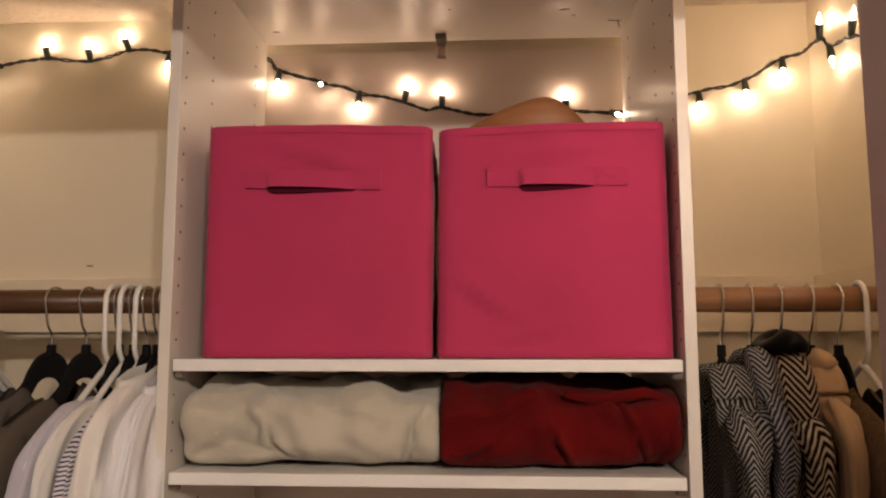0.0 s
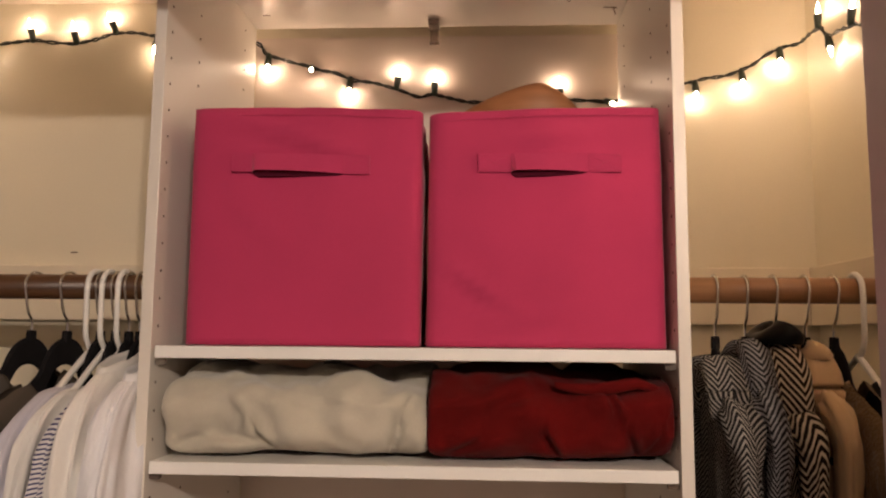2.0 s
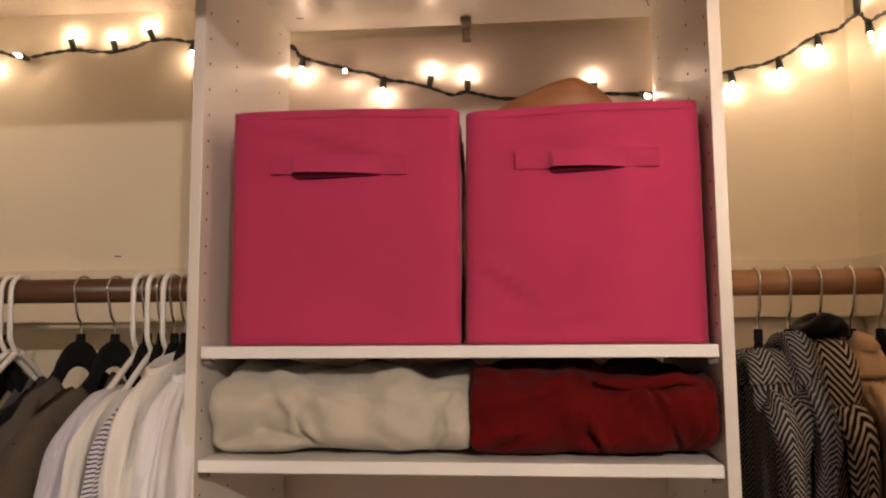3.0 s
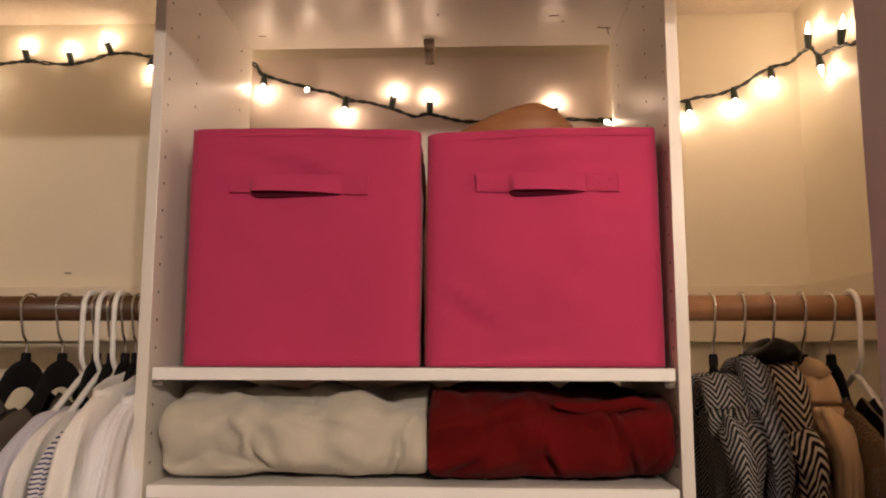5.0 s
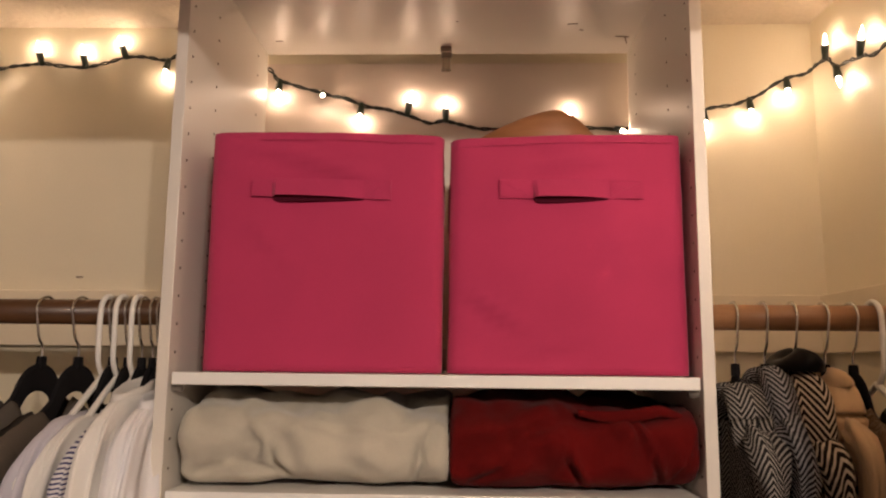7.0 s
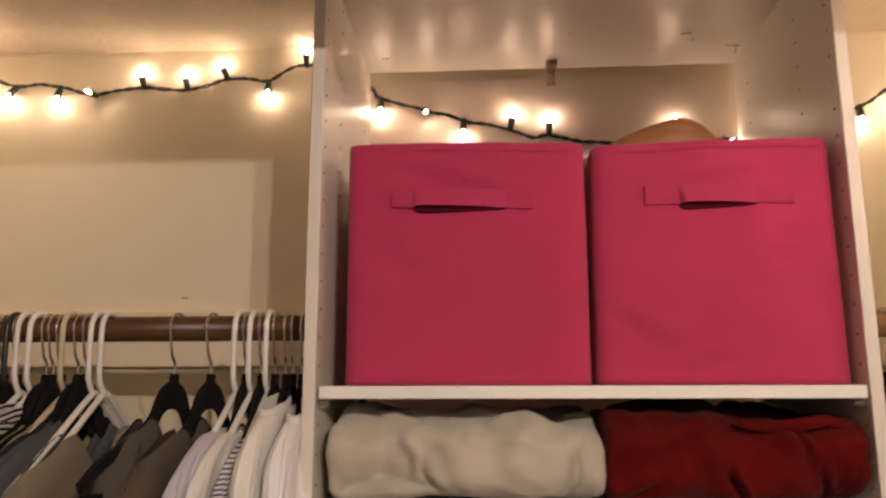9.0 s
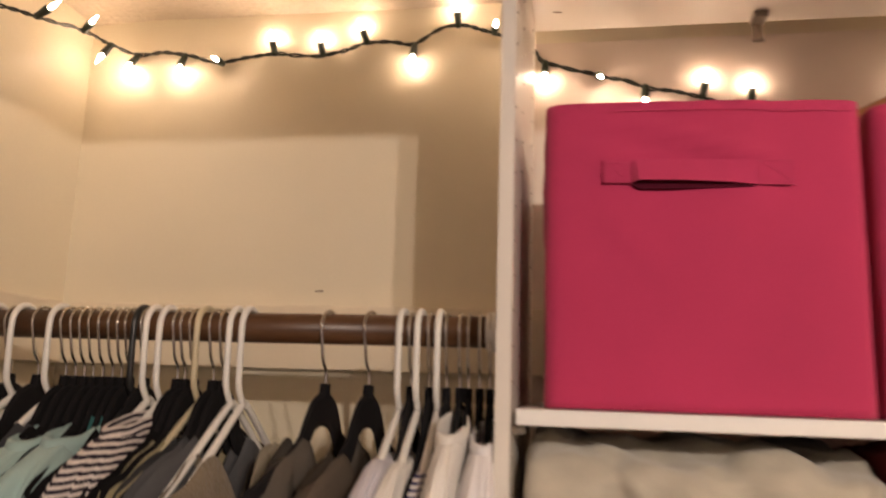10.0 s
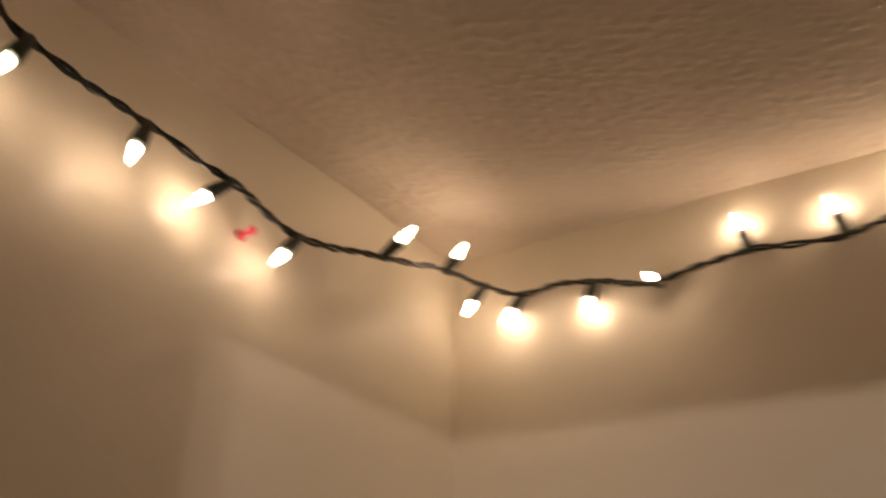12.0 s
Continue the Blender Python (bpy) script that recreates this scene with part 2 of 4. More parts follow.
def loft(bm, rings, caps=True, closed=True):
    """Join rings of equal length into a skin."""
    vs = [[bm.verts.new(p) for p in ring] for ring in rings]
    k = len(rings[0])
    for a, b in zip(vs, vs[1:]):
        for i in range(k if closed else k - 1):
            j = (i + 1) % k
            bm.faces.new((a[i], a[j], b[j], b[i]))
    if caps:
        bm.faces.new(vs[0])
        bm.faces.new(vs[-1])
    return bm


def cloth_skin(bm, rings, maps, caps=True):
    """A skin over rings whose vertices carry places in the cloth, in metres, as texture coordinates."""
    layer = bm.loops.layers.uv.new("cloth")
    vs = [[bm.verts.new(p) for p in ring] for ring in rings]
    k = len(rings[0])
    for r in range(len(rings) - 1):
        for i in range(k):
            j = (i + 1) % k
            f = bm.faces.new((vs[r][i], vs[r][j], vs[r + 1][j], vs[r + 1][i]))
            u_next = maps[r][j] if j else (2 * maps[r][k - 1][0] - maps[r][k - 2][0], maps[r][0][1])
            w_next = maps[r + 1][j] if j else (2 * maps[r + 1][k - 1][0] - maps[r + 1][k - 2][0], maps[r + 1][0][1])
            for loop, uv in zip(f.loops, (maps[r][i], u_next, w_next, maps[r + 1][i])):
                loop[layer].uv = uv
    if caps:
        bm.faces.new(vs[-1])
    return bm


def tube(bm, pts, radius, n=8, flat=None):
    """A round or elliptic tube along points. radius: a number or a list; flat: (x radius factor, other radius factor)."""
    pts = [Vector(p) for p in pts]
    rings = []
    side = Vector((1, 0, 0))
    for i, p in enumerate(pts):
        d = (pts[min(i + 1, len(pts) - 1)] - pts[max(i - 1, 0)]).normalized()
        u = side - d * side.dot(d)
        if u.length < 0.15:
            u = Vector((0, 1, 0)) - d * d.y
        u.normalize()
        side = u
        w = d.cross(u)
        r = radius[i] if isinstance(radius, (list, tuple)) else radius
        fx, fy = flat or (1, 1)
        rings.append([p + u * (math.cos(2 * math.pi * k / n) * r * fx) + w * (math.sin(2 * math.pi * k / n) * r * fy) for k in range(n)])
    return loft(bm, rings)


def turned(bm, profile, m, n=12):
    """A body turned about the z axis of m from (radius, height) rows."""
    return loft(bm, [[m @ Vector((max(r, 0.0002) * math.cos(2 * math.pi * k / n), max(r, 0.0002) * math.sin(2 * math.pi * k / n), h)) for k in range(n)] for r, h in profile])


def aim(place, direction):
    return Matrix.Translation(place) @ Vector(direction).to_track_quat("Z", "Y").to_matrix().to_4x4()


def smooth_path(pts, step=0.004):
    pts = [Vector(p) for p in pts]
    out = []
    for i in range(len(pts) - 1):
        a, b, c, d = pts[max(i - 1, 0)], pts[i], pts[i + 1], pts[min(i + 2, len(pts) - 1)]
        k = max(2, int((c - b).length / step))
        for j in range(k):
            t = j / k
            out.append(0.5 * (2 * b + (c - a) * t + (2 * a - 5 * b + 4 * c - d) * t * t + (3 * b - a - 3 * c + d) * t ** 3))
    return out + [pts[-1]]


# ---- structure ----
def slab(name, material, boxes, label):
    bm = bmesh.new()
    for b in boxes:
        box(bm, *b)
    return tagged(part(name, bm, material), label, "wall", kind="structure")


RX0, RX1, RY0 = -2.3, 2.3, -3.4
slab("wall_back", M_WALL, [(LEFT - 0.1, RIGHT + 0.1, BACK, BACK + 0.1, 0, CEIL + 0.03)], "cream painted back wall of the closet")
slab("wall_left", M_WALL, [(LEFT - 0.1, LEFT, FRONT_IN, BACK, 0, CEIL + 0.03)], "cream painted side wall of the closet")
slab("wall_right", M_WALL, [(RIGHT, RIGHT + 0.1, FRONT_IN, BACK, 0, CEIL + 0.03)], "cream painted side wall of the closet")
slab("wall_front", M_ROOM, [(RX0, OPEN_L, FRONT_OUT, FRONT_IN, 0, CEIL + 0.03), (OPEN_R, RX1, FRONT_OUT, FRONT_IN, 0, CEIL + 0.03),
     (OPEN_L, OPEN_R, FRONT_OUT, FRONT_IN, HEAD, CEIL + 0.03)], "grey painted wall with the closet opening")
slab("wall_room_left", M_ROOM, [(RX0 - 0.1, RX0, RY0, FRONT_OUT, 0, CEIL)], "grey painted room wall")
slab("wall_room_right", M_ROOM, [(RX1, RX1 + 0.1, RY0, FRONT_OUT, 0, CEIL)], "grey painted room wall")
slab("wall_room_behind", M_ROOM, [(RX0 - 0.1, RX1 + 0.1, RY0 - 0.1, RY0, 0, CEIL)], "grey painted room wall")
tagged(slab("floor", M_FLOOR, [(RX0 - 0.1, RX1 + 0.1, RY0 - 0.1, BACK + 0.1, -0.05, 0)], "brown carpeted floor"), category="floor")
tagged(slab("ceiling_room", M_CEIL, [(RX0 - 0.1, RX1 + 0.1, RY0 - 0.1, FRONT_OUT, CEIL, CEIL + 0.06)], "cream textured room ceiling"), category="ceiling")


def closet_ceiling():
    bm = bmesh.new()
    nx, ny = 300, 110
    x0, x1, y0, y1 = LEFT - 0.02, RIGHT + 0.02, FRONT_IN - 0.02, BACK + 0.02
    rows = []
    for i in range(nx + 1):
        row = []
        for j in range(ny + 1):
            x, y = x0 + (x1 - x0) * i / nx, y0 + (y1 - y0) * j / ny
            lump = noise.noise((x * 60, y * 60, 0.3)) * 0.0003 + max(0.0, noise.noise((x * 150, y * 150, 4.1))) * 0.0020 + noise.noise((x * 7, y * 7, 8)) * 0.003
            row.append(bm.verts.new((x, y, CEIL - lump)))
        rows.append(row)
    for i in range(nx):
        for j in range(ny):
            bm.faces.new((rows[i][j], rows[i][j + 1], rows[i + 1][j + 1], rows[i + 1][j]))
    r = bmesh.ops.extrude_face_region(bm, geom=bm.faces[:])
    for v in (g for g in r["geom"] if isinstance(g, bmesh.types.BMVert)):
        v.co.z = CEIL + 0.05
    return tagged(part("ceiling", bm, M_CEIL), "cream ceiling with a rough stippled texture", "ceiling", kind="structure")


closet_ceiling()


def cleat(x0, x1, y0, y1):
    bm = box(bmesh.new(), x0, x1, y0, y1, 1.655, 1.749, 0.0015)
    tagged(part("trim_cleat", bm, M_TRIM), "cream painted wooden cleat board along the closet wall", "trim", kind="structure")


cleat(LEFT + 0.0195, RIGHT - 0.0195, BACK - 0.019, BACK + 0.002)
cleat(LEFT - 0.002, LEFT + 0.019, FRONT_IN + 0.001, BACK - 0.001)
cleat(RIGHT - 0.019, RIGHT + 0.002, FRONT_IN + 0.001, BACK - 0.001)


# ---- room lamp ----
def room_lamp():
    th = thing("ceiling_light", (LAMP[0], LAMP[1], CEIL), "brass two-bulb ceiling light fixed to the room ceiling", "ceiling light")
    part("base", turned(bmesh.new(), [(0.085, 0), (0.085, -0.012), (0.06, -0.03), (0.02, -0.036)], Matrix.Translation((LAMP[0], LAMP[1], CEIL)), 28), M_GLASS_SHADE, th, smooth=True)
    for dx in (-0.068, 0.068):
        top = (LAMP[0] + dx, LAMP[1], CEIL - 0.012)
        part("lamp_holder", turned(bmesh.new(), [(0.018, 0), (0.02, -0.03), (0.02, -0.06), (0.016, -0.066)], Matrix.Translation(top), 16), M_GLASS_SHADE, th, smooth=True)


room_lamp()

# ---- closet tower ----
TOP = 2.157
TX, TD, PT = 0.305, 0.36, 0.0145
PANELS = ((-1, -0.3235, -0.3090), (1, 0.3075, 0.3220))   # side, and the two faces of each side panel
FACE = {-1: -0.3090, 1: 0.3075}


HOLE = turned(bmesh.new(), [(0.0018, 0.0001), (0.0018, 0.0006), (0.0014, 0.0008)], Matrix(), 8)
HOLE_MESH = bpy.data.meshes.new("pin_hole")
HOLE.to_mesh(HOLE_MESH)
HOLE_MESH.materials.append(M_HOLE)


def hole_rows(panel, x, side):
    """Rows of shelf-pin holes in a side panel: shallow dark cups on the face."""
    for y, z0 in ((0.017, 2.080), (0.109, 2.074), (0.300, 2.064)):
        for k in range(-2, 22):
            z = z0 - 0.0336 * k
            if z > TOP - 0.01 or z < 1.38 or abs(z - 1.612) < 0.014 or abs(z - 1.478) < 0.014:
                continue
            ob = new("pin_hole", HOLE_MESH)
            ob.parent = panel
            ob.matrix_parent_inverse = Matrix()
            ob.matrix_basis = aim((x, y, z), (side, 0, 0))


def tower():
    th = thing("closet_tower", (0, TD / 2, 0), "white melamine closet tower with two shelves against the wall", "shelving unit")
    for s, a, b in PANELS:
        p = part("side_panel", box(bmesh.new(), a, b, 0.0, TD, 0.0, TOP + PT, 0.0008), M_MELAMINE, th)
        hole_rows(p, FACE[s], -s)
    part("top_board", box(bmesh.new(), FACE[-1] + 0.0003, FACE[1] - 0.0003, 0.001, TD - 0.002, TOP, TOP + PT, 0.0006), M_MELAMINE, th)
    # added board over the wall, its pink tint stands for bin bounce light
    part("bounce_panel", box(bmesh.new(), -TX - PT, TX + PT, 0.3968, 0.3994, 0.02, TOP - 0.0008, 0.0004), M_BOUNCE_BOARD, th, "added thin board, pinkish white for light bounced off the bins")
    for z in (1.62, 1.486):
        sh = part("shelf", box(bmesh.new(), -TX + 0.0008, TX - 0.0008, -0.001, TD - 0.012, z - PT, z, 0.0012), M_EDGE, th)
        for s in (-1, 1):
            for y in (0.017, 0.30):
                bm = turned(bmesh.new(), [(0.0045, 0), (0.0045, 0.011), (0.003, 0.0125)], aim((FACE[s], y, z - PT - 0.0045), (-s, 0, 0)), 10)
                part("shelf_pin", bm, M_CLEAR if z > 1.6 else M_HOLE, sh)
    # scuffs on the board's underside and joint
    for x, y, ln, ang in ((0.285, 0.288, 0.022, 8), (0.20, 0.24, 0.016, -6), (0.02, 0.23, 0.004, 0), (-0.335 + 0.06, 0.30, 0.012, 2), (0.216, 0.262, 0.006, 12), (0.293, 0.30, 0.03, 74)):
        bm = box(bmesh.new(), -ln / 2, ln / 2, -0.0008, 0.0008, -0.0004, 0.0004)
        bm.transform(pose(x, y, TOP - 0.0005, 0, 0, ang))
        part("scuff", bm, M_SCUFF, th, "thin dark scuff in the board")
    return th


tower()


def hanging_clip():
    th = thing("plastic_clip", (0, 0.345, TOP), "cloudy plastic clip under the tower's top board", "clip")
    part("bracket", box(bmesh.new(), -0.009, 0.009, 0.322, 0.352, TOP - 0.010, TOP + 0.0, 0.0015), M_GREY_CLIP, th, "grey metal bracket")
    bm = box(bmesh.new(), -0.0075, 0.0065, 0.345, 0.352, TOP - 0.034, TOP - 0.008, 0.002)
    tube(bm, [(-0.007, 0.347, TOP - 0.033), (0, 0.343, TOP - 0.035), (0.007, 0.347, TOP - 0.033)], 0.0025, 8)
    part("tab", bm, M_CLEAR, th)


hanging_clip()


# ---- fabric bins ----
def bin_shell(x0, x1, y0, y1, z0, z1, tilt, phase, slant, creases, pinch):
    cx, cy, hx, hy, rad = (x0 + x1) / 2, (y0 + y1) / 2, (x1 - x0) / 2, (y1 - y0) / 2, 0.012
    def ring(t, inset, dz=0.0):
        out = []
        side = 22
        for k in range(4):
            ax, ay = ((1, 0), (0, 1), (-1, 0), (0, -1))[k]
            for i in range(side):
                f = i / side * 2 - 1
                px, py = ((f, -1), (1, f), (-f, 1), (-1, -f))[k]
                qx, qy = px * hx, py * hy
                # rounded corners
                ex, ey = abs(qx) - (hx - rad), abs(qy) - (hy - rad)
                if ex > 0 and ey > 0:
                    d = math.hypot(ex, ey)
                    qx, qy = math.copysign(hx - rad + ex / d * rad, qx), math.copysign(hy - rad + ey / d * rad, qy)
                swell = (1 - f * f) * math.sin(math.pi * min(1, max(0, t))) * (0.0035 if k in (0, 2) else 0.0006)
                wrinkle = noise.noise((px * 2.2 + phase, py * 2.2, t * 3)) * 0.0060 + noise.noise((px * 5 + phase, py * 5 + t * 2, t * 9)) * 0.0026
                nx, ny = ((0, -1), (1, 0), (0, 1), (-1, 0))[k]
                edge = min(1, 3 * (1 - abs(f)))
                off = (swell + wrinkle * edge * (0.4 + 0.6 * t)) - inset
                if k == 0:
                    for ft, tt, fl, rise, size in creases:
                        w = (f - ft) / fl
                        if abs(w) < 1:
                            off += 2.4 * size * (1 - w * w) * (math.exp(-((t - tt - rise * w) / 0.022) ** 2) - 0.7 * math.exp(-((t - tt + 0.05 - rise * w) / 0.025) ** 2))
                taper = 1 + slant * t
                z = z0 + (z1 - z0) * t + dz + t * (tilt * qx / hx + 0.003 * (1 - f * f) * (1 if k == 0 else 0.3))
                px2 = qx * taper + nx * off
                px2 -= pinch * max(0.0, px2 / hx) * (qy + hy) / (2 * hy)
                out.append((cx + px2, cy + qy + ny * off, z))
        return out
    levels = 30
    rings = [ring(i / levels, 0.0) for i in range(levels + 1)]
    rings += [ring(1.0, 0.0015, 0.0012), ring(1.0, 0.003, 0.0005), ring(0.97, 0.0045)]
    rings += [ring(t, 0.0045) for t in (0.7, 0.4, 0.03)]
    return loft(bmesh.new(), rings)


def fabric_bin(x0, x1, z1, tilt, phase, hx0, hx1, sx0, sx1, slant, creases, pinch, label):
    y0, y1, z0 = 0.020, 0.300, 1.6212
    th = thing("storage_bin", ((x0 + x1) / 2, (y0 + y1) / 2, z0), label, "storage bin", "pink fabric bins")
    part("shell", bin_shell(x0, x1, y0, y1, z0, z1, tilt, phase, slant, creases, pinch), M_PINK, th, smooth=True)
    # stitched line below the rim
    zs = z1 - 0.0095
    pts = [(x0 + 0.012 + (x1 - x0 - 0.024) * i / 40, y0 - 0.0012 - 0.001 * math.sin(math.pi * i / 40), zs + tilt * (i / 20 - 1) + 0.003 * math.sin(math.pi * i / 40)) for i in range(41)]
    part("seam", tube(bmesh.new(), pts, 0.0004, 5), M_STITCH, th, "stitched hem line")
    # strap sewn at both ends, bowed out between
    rows = []
    top = 0.0235
    for i in range(61):
        x = hx0 + (hx1 - hx0) * i / 60
        g = min(1, max(0, (x - sx0) / (sx1 - sx0)))
        bow = min(1.0, g / 0.05) * (1 - g ** 3.5) if 0 < g < 1 else 0.0
        y = y0 - 0.0070 - 0.0095 * bow
        zb = 1.8305 + (0.004 * (0.5 - i / 60) if tilt < 0 else 0.0)
        lean = 0.0088 * bow
        low = 0.0012 * (math.sin(math.pi * g ** 0.6) ** 0.6 if 0 < g < 1 else 0.0)
        rows.append([(x, y, zb + low), (x, y + 0.0022, zb + low), (x, y + 0.0022 + lean, zb + top), (x, y + lean, zb + top)])
    strap = part("strap", loft(bmesh.new(), rows), M_PINK_HEM, th, "folded fabric pull strap")
    for a, b in ((hx0 + 0.002, sx0 - 0.002), (sx1 + 0.002, hx1 - 0.002)):
        bm = bmesh.new()
        yy, za, zb = y0 - 0.0072, 1.8325, 1.8515
        for p, q in (((a, za), (b, za)), ((b, za), (b, zb)), ((b, zb), (a, zb)), ((a, zb), (a, za)), ((a, za), (b, zb)), ((a, zb), (b, za))):
            tube(bm, [(p[0], yy, p[1]), ((p[0] + q[0]) / 2, yy - 0.0002, (p[1] + q[1]) / 2), (q[0], yy, q[1])], 0.00022, 4)
        part("stitching", bm, M_STITCH, strap, "crossed box stitching")
    # gap under the strap: a solid dark strip stands in for its shade
    rows = []
    for i in range(31):
        g = i / 30
        x = sx0 + (sx1 - sx0) * g
        zt = 1.8305 + (0.004 * (0.5 - (x - hx0) / (hx1 - hx0)) if tilt < 0 else 0.0)
        low = 0.0004 + 0.0052 * min(1.0, g / 0.05) * (1 - g) ** 0.45
        zt, low = zt + 0.006, low + 0.006
        rows.append([(x, y0 - 0.0068, zt), (x, y0 - 0.0068, zt - low), (x, y0 + 0.001, zt - low), (x, y0 + 0.001, zt)])
    part("strap_shade", loft(bmesh.new(), rows), M_STRAP_SHADE, th, "dark strip standing for the shade under the strap")


fabric_bin(-0.280, 0.0100, 1.911, -0.002, 0.0, -0.225, -0.054, -0.199, -0.087, 0.0, ((0.0, 0.86, 0.55, -0.09, 0.0035), (-0.55, 0.93, 0.3, -0.03, 0.002), (-0.45, 0.52, 0.16, -0.12, 0.0018), (0.35, 0.45, 0.3, 0.2, 0.0015)), 0.015,
           "pink fabric storage bin with a pull strap")
fabric_bin(0.0150, 0.3015, 1.9075, 0.003, 7.7, 0.0776, 0.2497, 0.1175, 0.2084, -0.018, ((-0.62, 0.27, 0.28, -0.10, 0.0034), (0.05, 0.88, 0.4, 0.02, 0.0022), (-0.1, 0.12, 0.4, 0.05, 0.0016), (0.6, 0.6, 0.2, 0.2, 0.0015)), 0.0,
           "pink fabric storage bin holding a wooden hanger")


def wooden_hanger():
    bm = bmesh.new()
    rows = []
    for i in range(49):
        t = i / 48
        x = 0.02 + 0.215 * t
        c = (x - 0.160) / 0.09
        z = 1.988 - 0.027 * (abs(c) ** 1.35 if c < 0 else 3.0 * c ** 1.75)
        w, hgt = 0.0065, 0.085
        y = 0.15 + 0.02 * c * c
        rows.append([(x, y + w * math.cos(a), z - hgt / 2 + hgt / 2 * math.sin(a)) for a in [2 * math.pi * k / 14 for k in range(14)]])
    loft(bm, rows)
    ob = part("wooden_hanger", bm, M_HANGER_WOOD, smooth=True)
    tagged(ob, "orange-brown wooden coat hanger sticking out of a pink bin", "hanger")


wooden_hanger()


# ---- folded fleece blankets ----
def blanket(name, x0, x1, mat, label, phase, creases, top=1.590):
    z0 = 1.4865
    bm = bmesh.new()
    n, m = 72, 96
    rings = []
    for i in range(m + 1):
        s = i / m
        x = x0 + (x1 - x0) * s
        e = min(s, 1 - s)
        end = min(1.0, (e / 0.06)) if e < 0.06 else 1.0
        end = math.sqrt(max(0.0, 1 - (1 - end) ** 2)) if end < 1 else 1.0
        ring = []
        hz, hy = (top - z0) / 2, 0.152
        for k in range(n):
            a = 2 * math.pi * k / n
            ca, sa = math.cos(a), math.sin(a)
            p = 0.85 if sa > 0 else 0.55
            cy, cz = math.copysign(abs(ca) ** p, ca), math.copysign(abs(sa) ** (0.62 if sa > 0 else 0.5), sa)
            shrink = 0.80 + 0.20 * end if i not in (0, m) else 0.45
            y = 0.158 + hy * cy * (0.93 + 0.07 * end)
            z = z0 + hz + hz * cz * shrink
            d = noise.noise((x * 16 + phase, y * 10, z * 24)) * 0.014 + noise.noise((x * 38 + phase, y * 30, z * 46)) * 0.006 + noise.noise((x * 6 + phase, y * 4, 2)) * 0.010
            front = max(0.0, -ca)
            for cx, cz0, cl, rise, dep in creases:
                u = (x - cx) / cl
                if abs(u) < 1:
                    line = cz0 + rise * u
                    d -= 1.1 * dep * (1 - u * u) * math.exp(-((z - z0 - line) / 0.0055) ** 2) * front
                    d += dep * 0.9 * (1 - u * u) * math.exp(-((z - z0 - line - 0.013) / 0.009) ** 2) * front
            zt = z + d * sa * (1.4 if sa > 0 else 0.25)
            ring.append((x + noise.noise((y * 20, z * 25, s * 3 + phase)) * 0.004 * (1 - end), y + d * cy * 1.3, max(z0 + 0.0003 + (0.006 * max(0, noise.noise((x * 26 + phase, 3, 1))) if ca < 0 else 0), zt)))
        rings.append(ring)
    loft(bm, rings)
    ob = part(name, bm, mat, smooth=True)
    return tagged(ob, label, "blanket", "folded blankets")


blanket("folded_blanket", -0.297, 0.0195, M_CREAM, "cream fleece blanket folded on the shelf", 0.0,
        ((-0.215, 0.030, 0.05, -0.012, 0.011), (-0.185, 0.036, 0.03, -0.03, 0.010), (-0.262, 0.022, 0.03, 0.01, 0.007), (-0.08, 0.062, 0.09, -0.02, 0.006), (-0.012, 0.03, 0.02, 0.045, 0.009), (-0.13, 0.085, 0.08, -0.012, 0.005)))
blanket("folded_blanket", 0.019, 0.3045, M_RED, "dark red fleece blanket folded on the shelf", 5.3,
        ((0.06, 0.016, 0.03, 0.016, 0.010), (0.165, 0.02, 0.02, -0.03, 0.011), (0.25, 0.04, 0.03, -0.06, 0.008), (0.11, 0.07, 0.06, 0.02, 0.005), (0.285, 0.03, 0.02, 0.04, 0.007)), 1.591)


def blanket_flap():
    rows = []
    for i in range(33):
        t = i / 32
        x = 0.168 + 0.125 * t
        z = 1.5785 - 0.005 * math.sin(t * 5.0) - 0.012 * max(0, t - 0.75) * 4
        y = 0.020 + 0.004 * math.sin(t * 7)
        w = 0.004 + 0.004 * math.sin(math.pi * t)
        rows.append([(x, y - 0.002 + w * 0.5 * math.cos(a), z + w * math.sin(a)) for a in [2 * math.pi * k / 10 for k in range(10)]])
    ob = part("blanket_edge", loft(bmesh.new(), rows), M_RED, bpy.data.objects["folded_blanket.001"], "turned-over blanket edge", smooth=True)
    return ob


blanket_flap()


# ---- rods ----
def closet_rod(x0, x1, mat, label, ends):
    th = thing("closet_rod", ((x0 + x1) / 2, ROD_Y, ROD_Z), label, "closet rod")
    n = 24
    bm = turned(bmesh.new(), [(ROD_R, 0), (ROD_R, (x1 - x0) * 0.5), (ROD_R, x1 - x0)], aim((x0, ROD_Y, ROD_Z), (1, 0, 0)), n)
    part("pole", bm, mat, th, smooth=True)
    for x, s in ends:
        bm = turned(bmesh.new(), [(0.027, 0), (0.027, 0.003), (0.024, 0.006), (0.021, 0.008), (0.021, 0.018), (0.0185, 0.019)], aim((x, ROD_Y, ROD_Z), (s, 0, 0)), 24)
        part("end_socket", bm, M_WHITE_PLASTIC, th, "round cream rod socket", smooth=True)


closet_rod(LEFT + 0.019, -0.3235, M_ROD_DARK, "dark stained wooden closet rod full of hangers", ((LEFT + 0.019, 1), (-0.3235, -1)))
closet_rod(0.322, RIGHT - 0.019, M_ROD_LIGHT, "brown wooden closet rod with coats on hangers", ((RIGHT - 0.019, -1),))


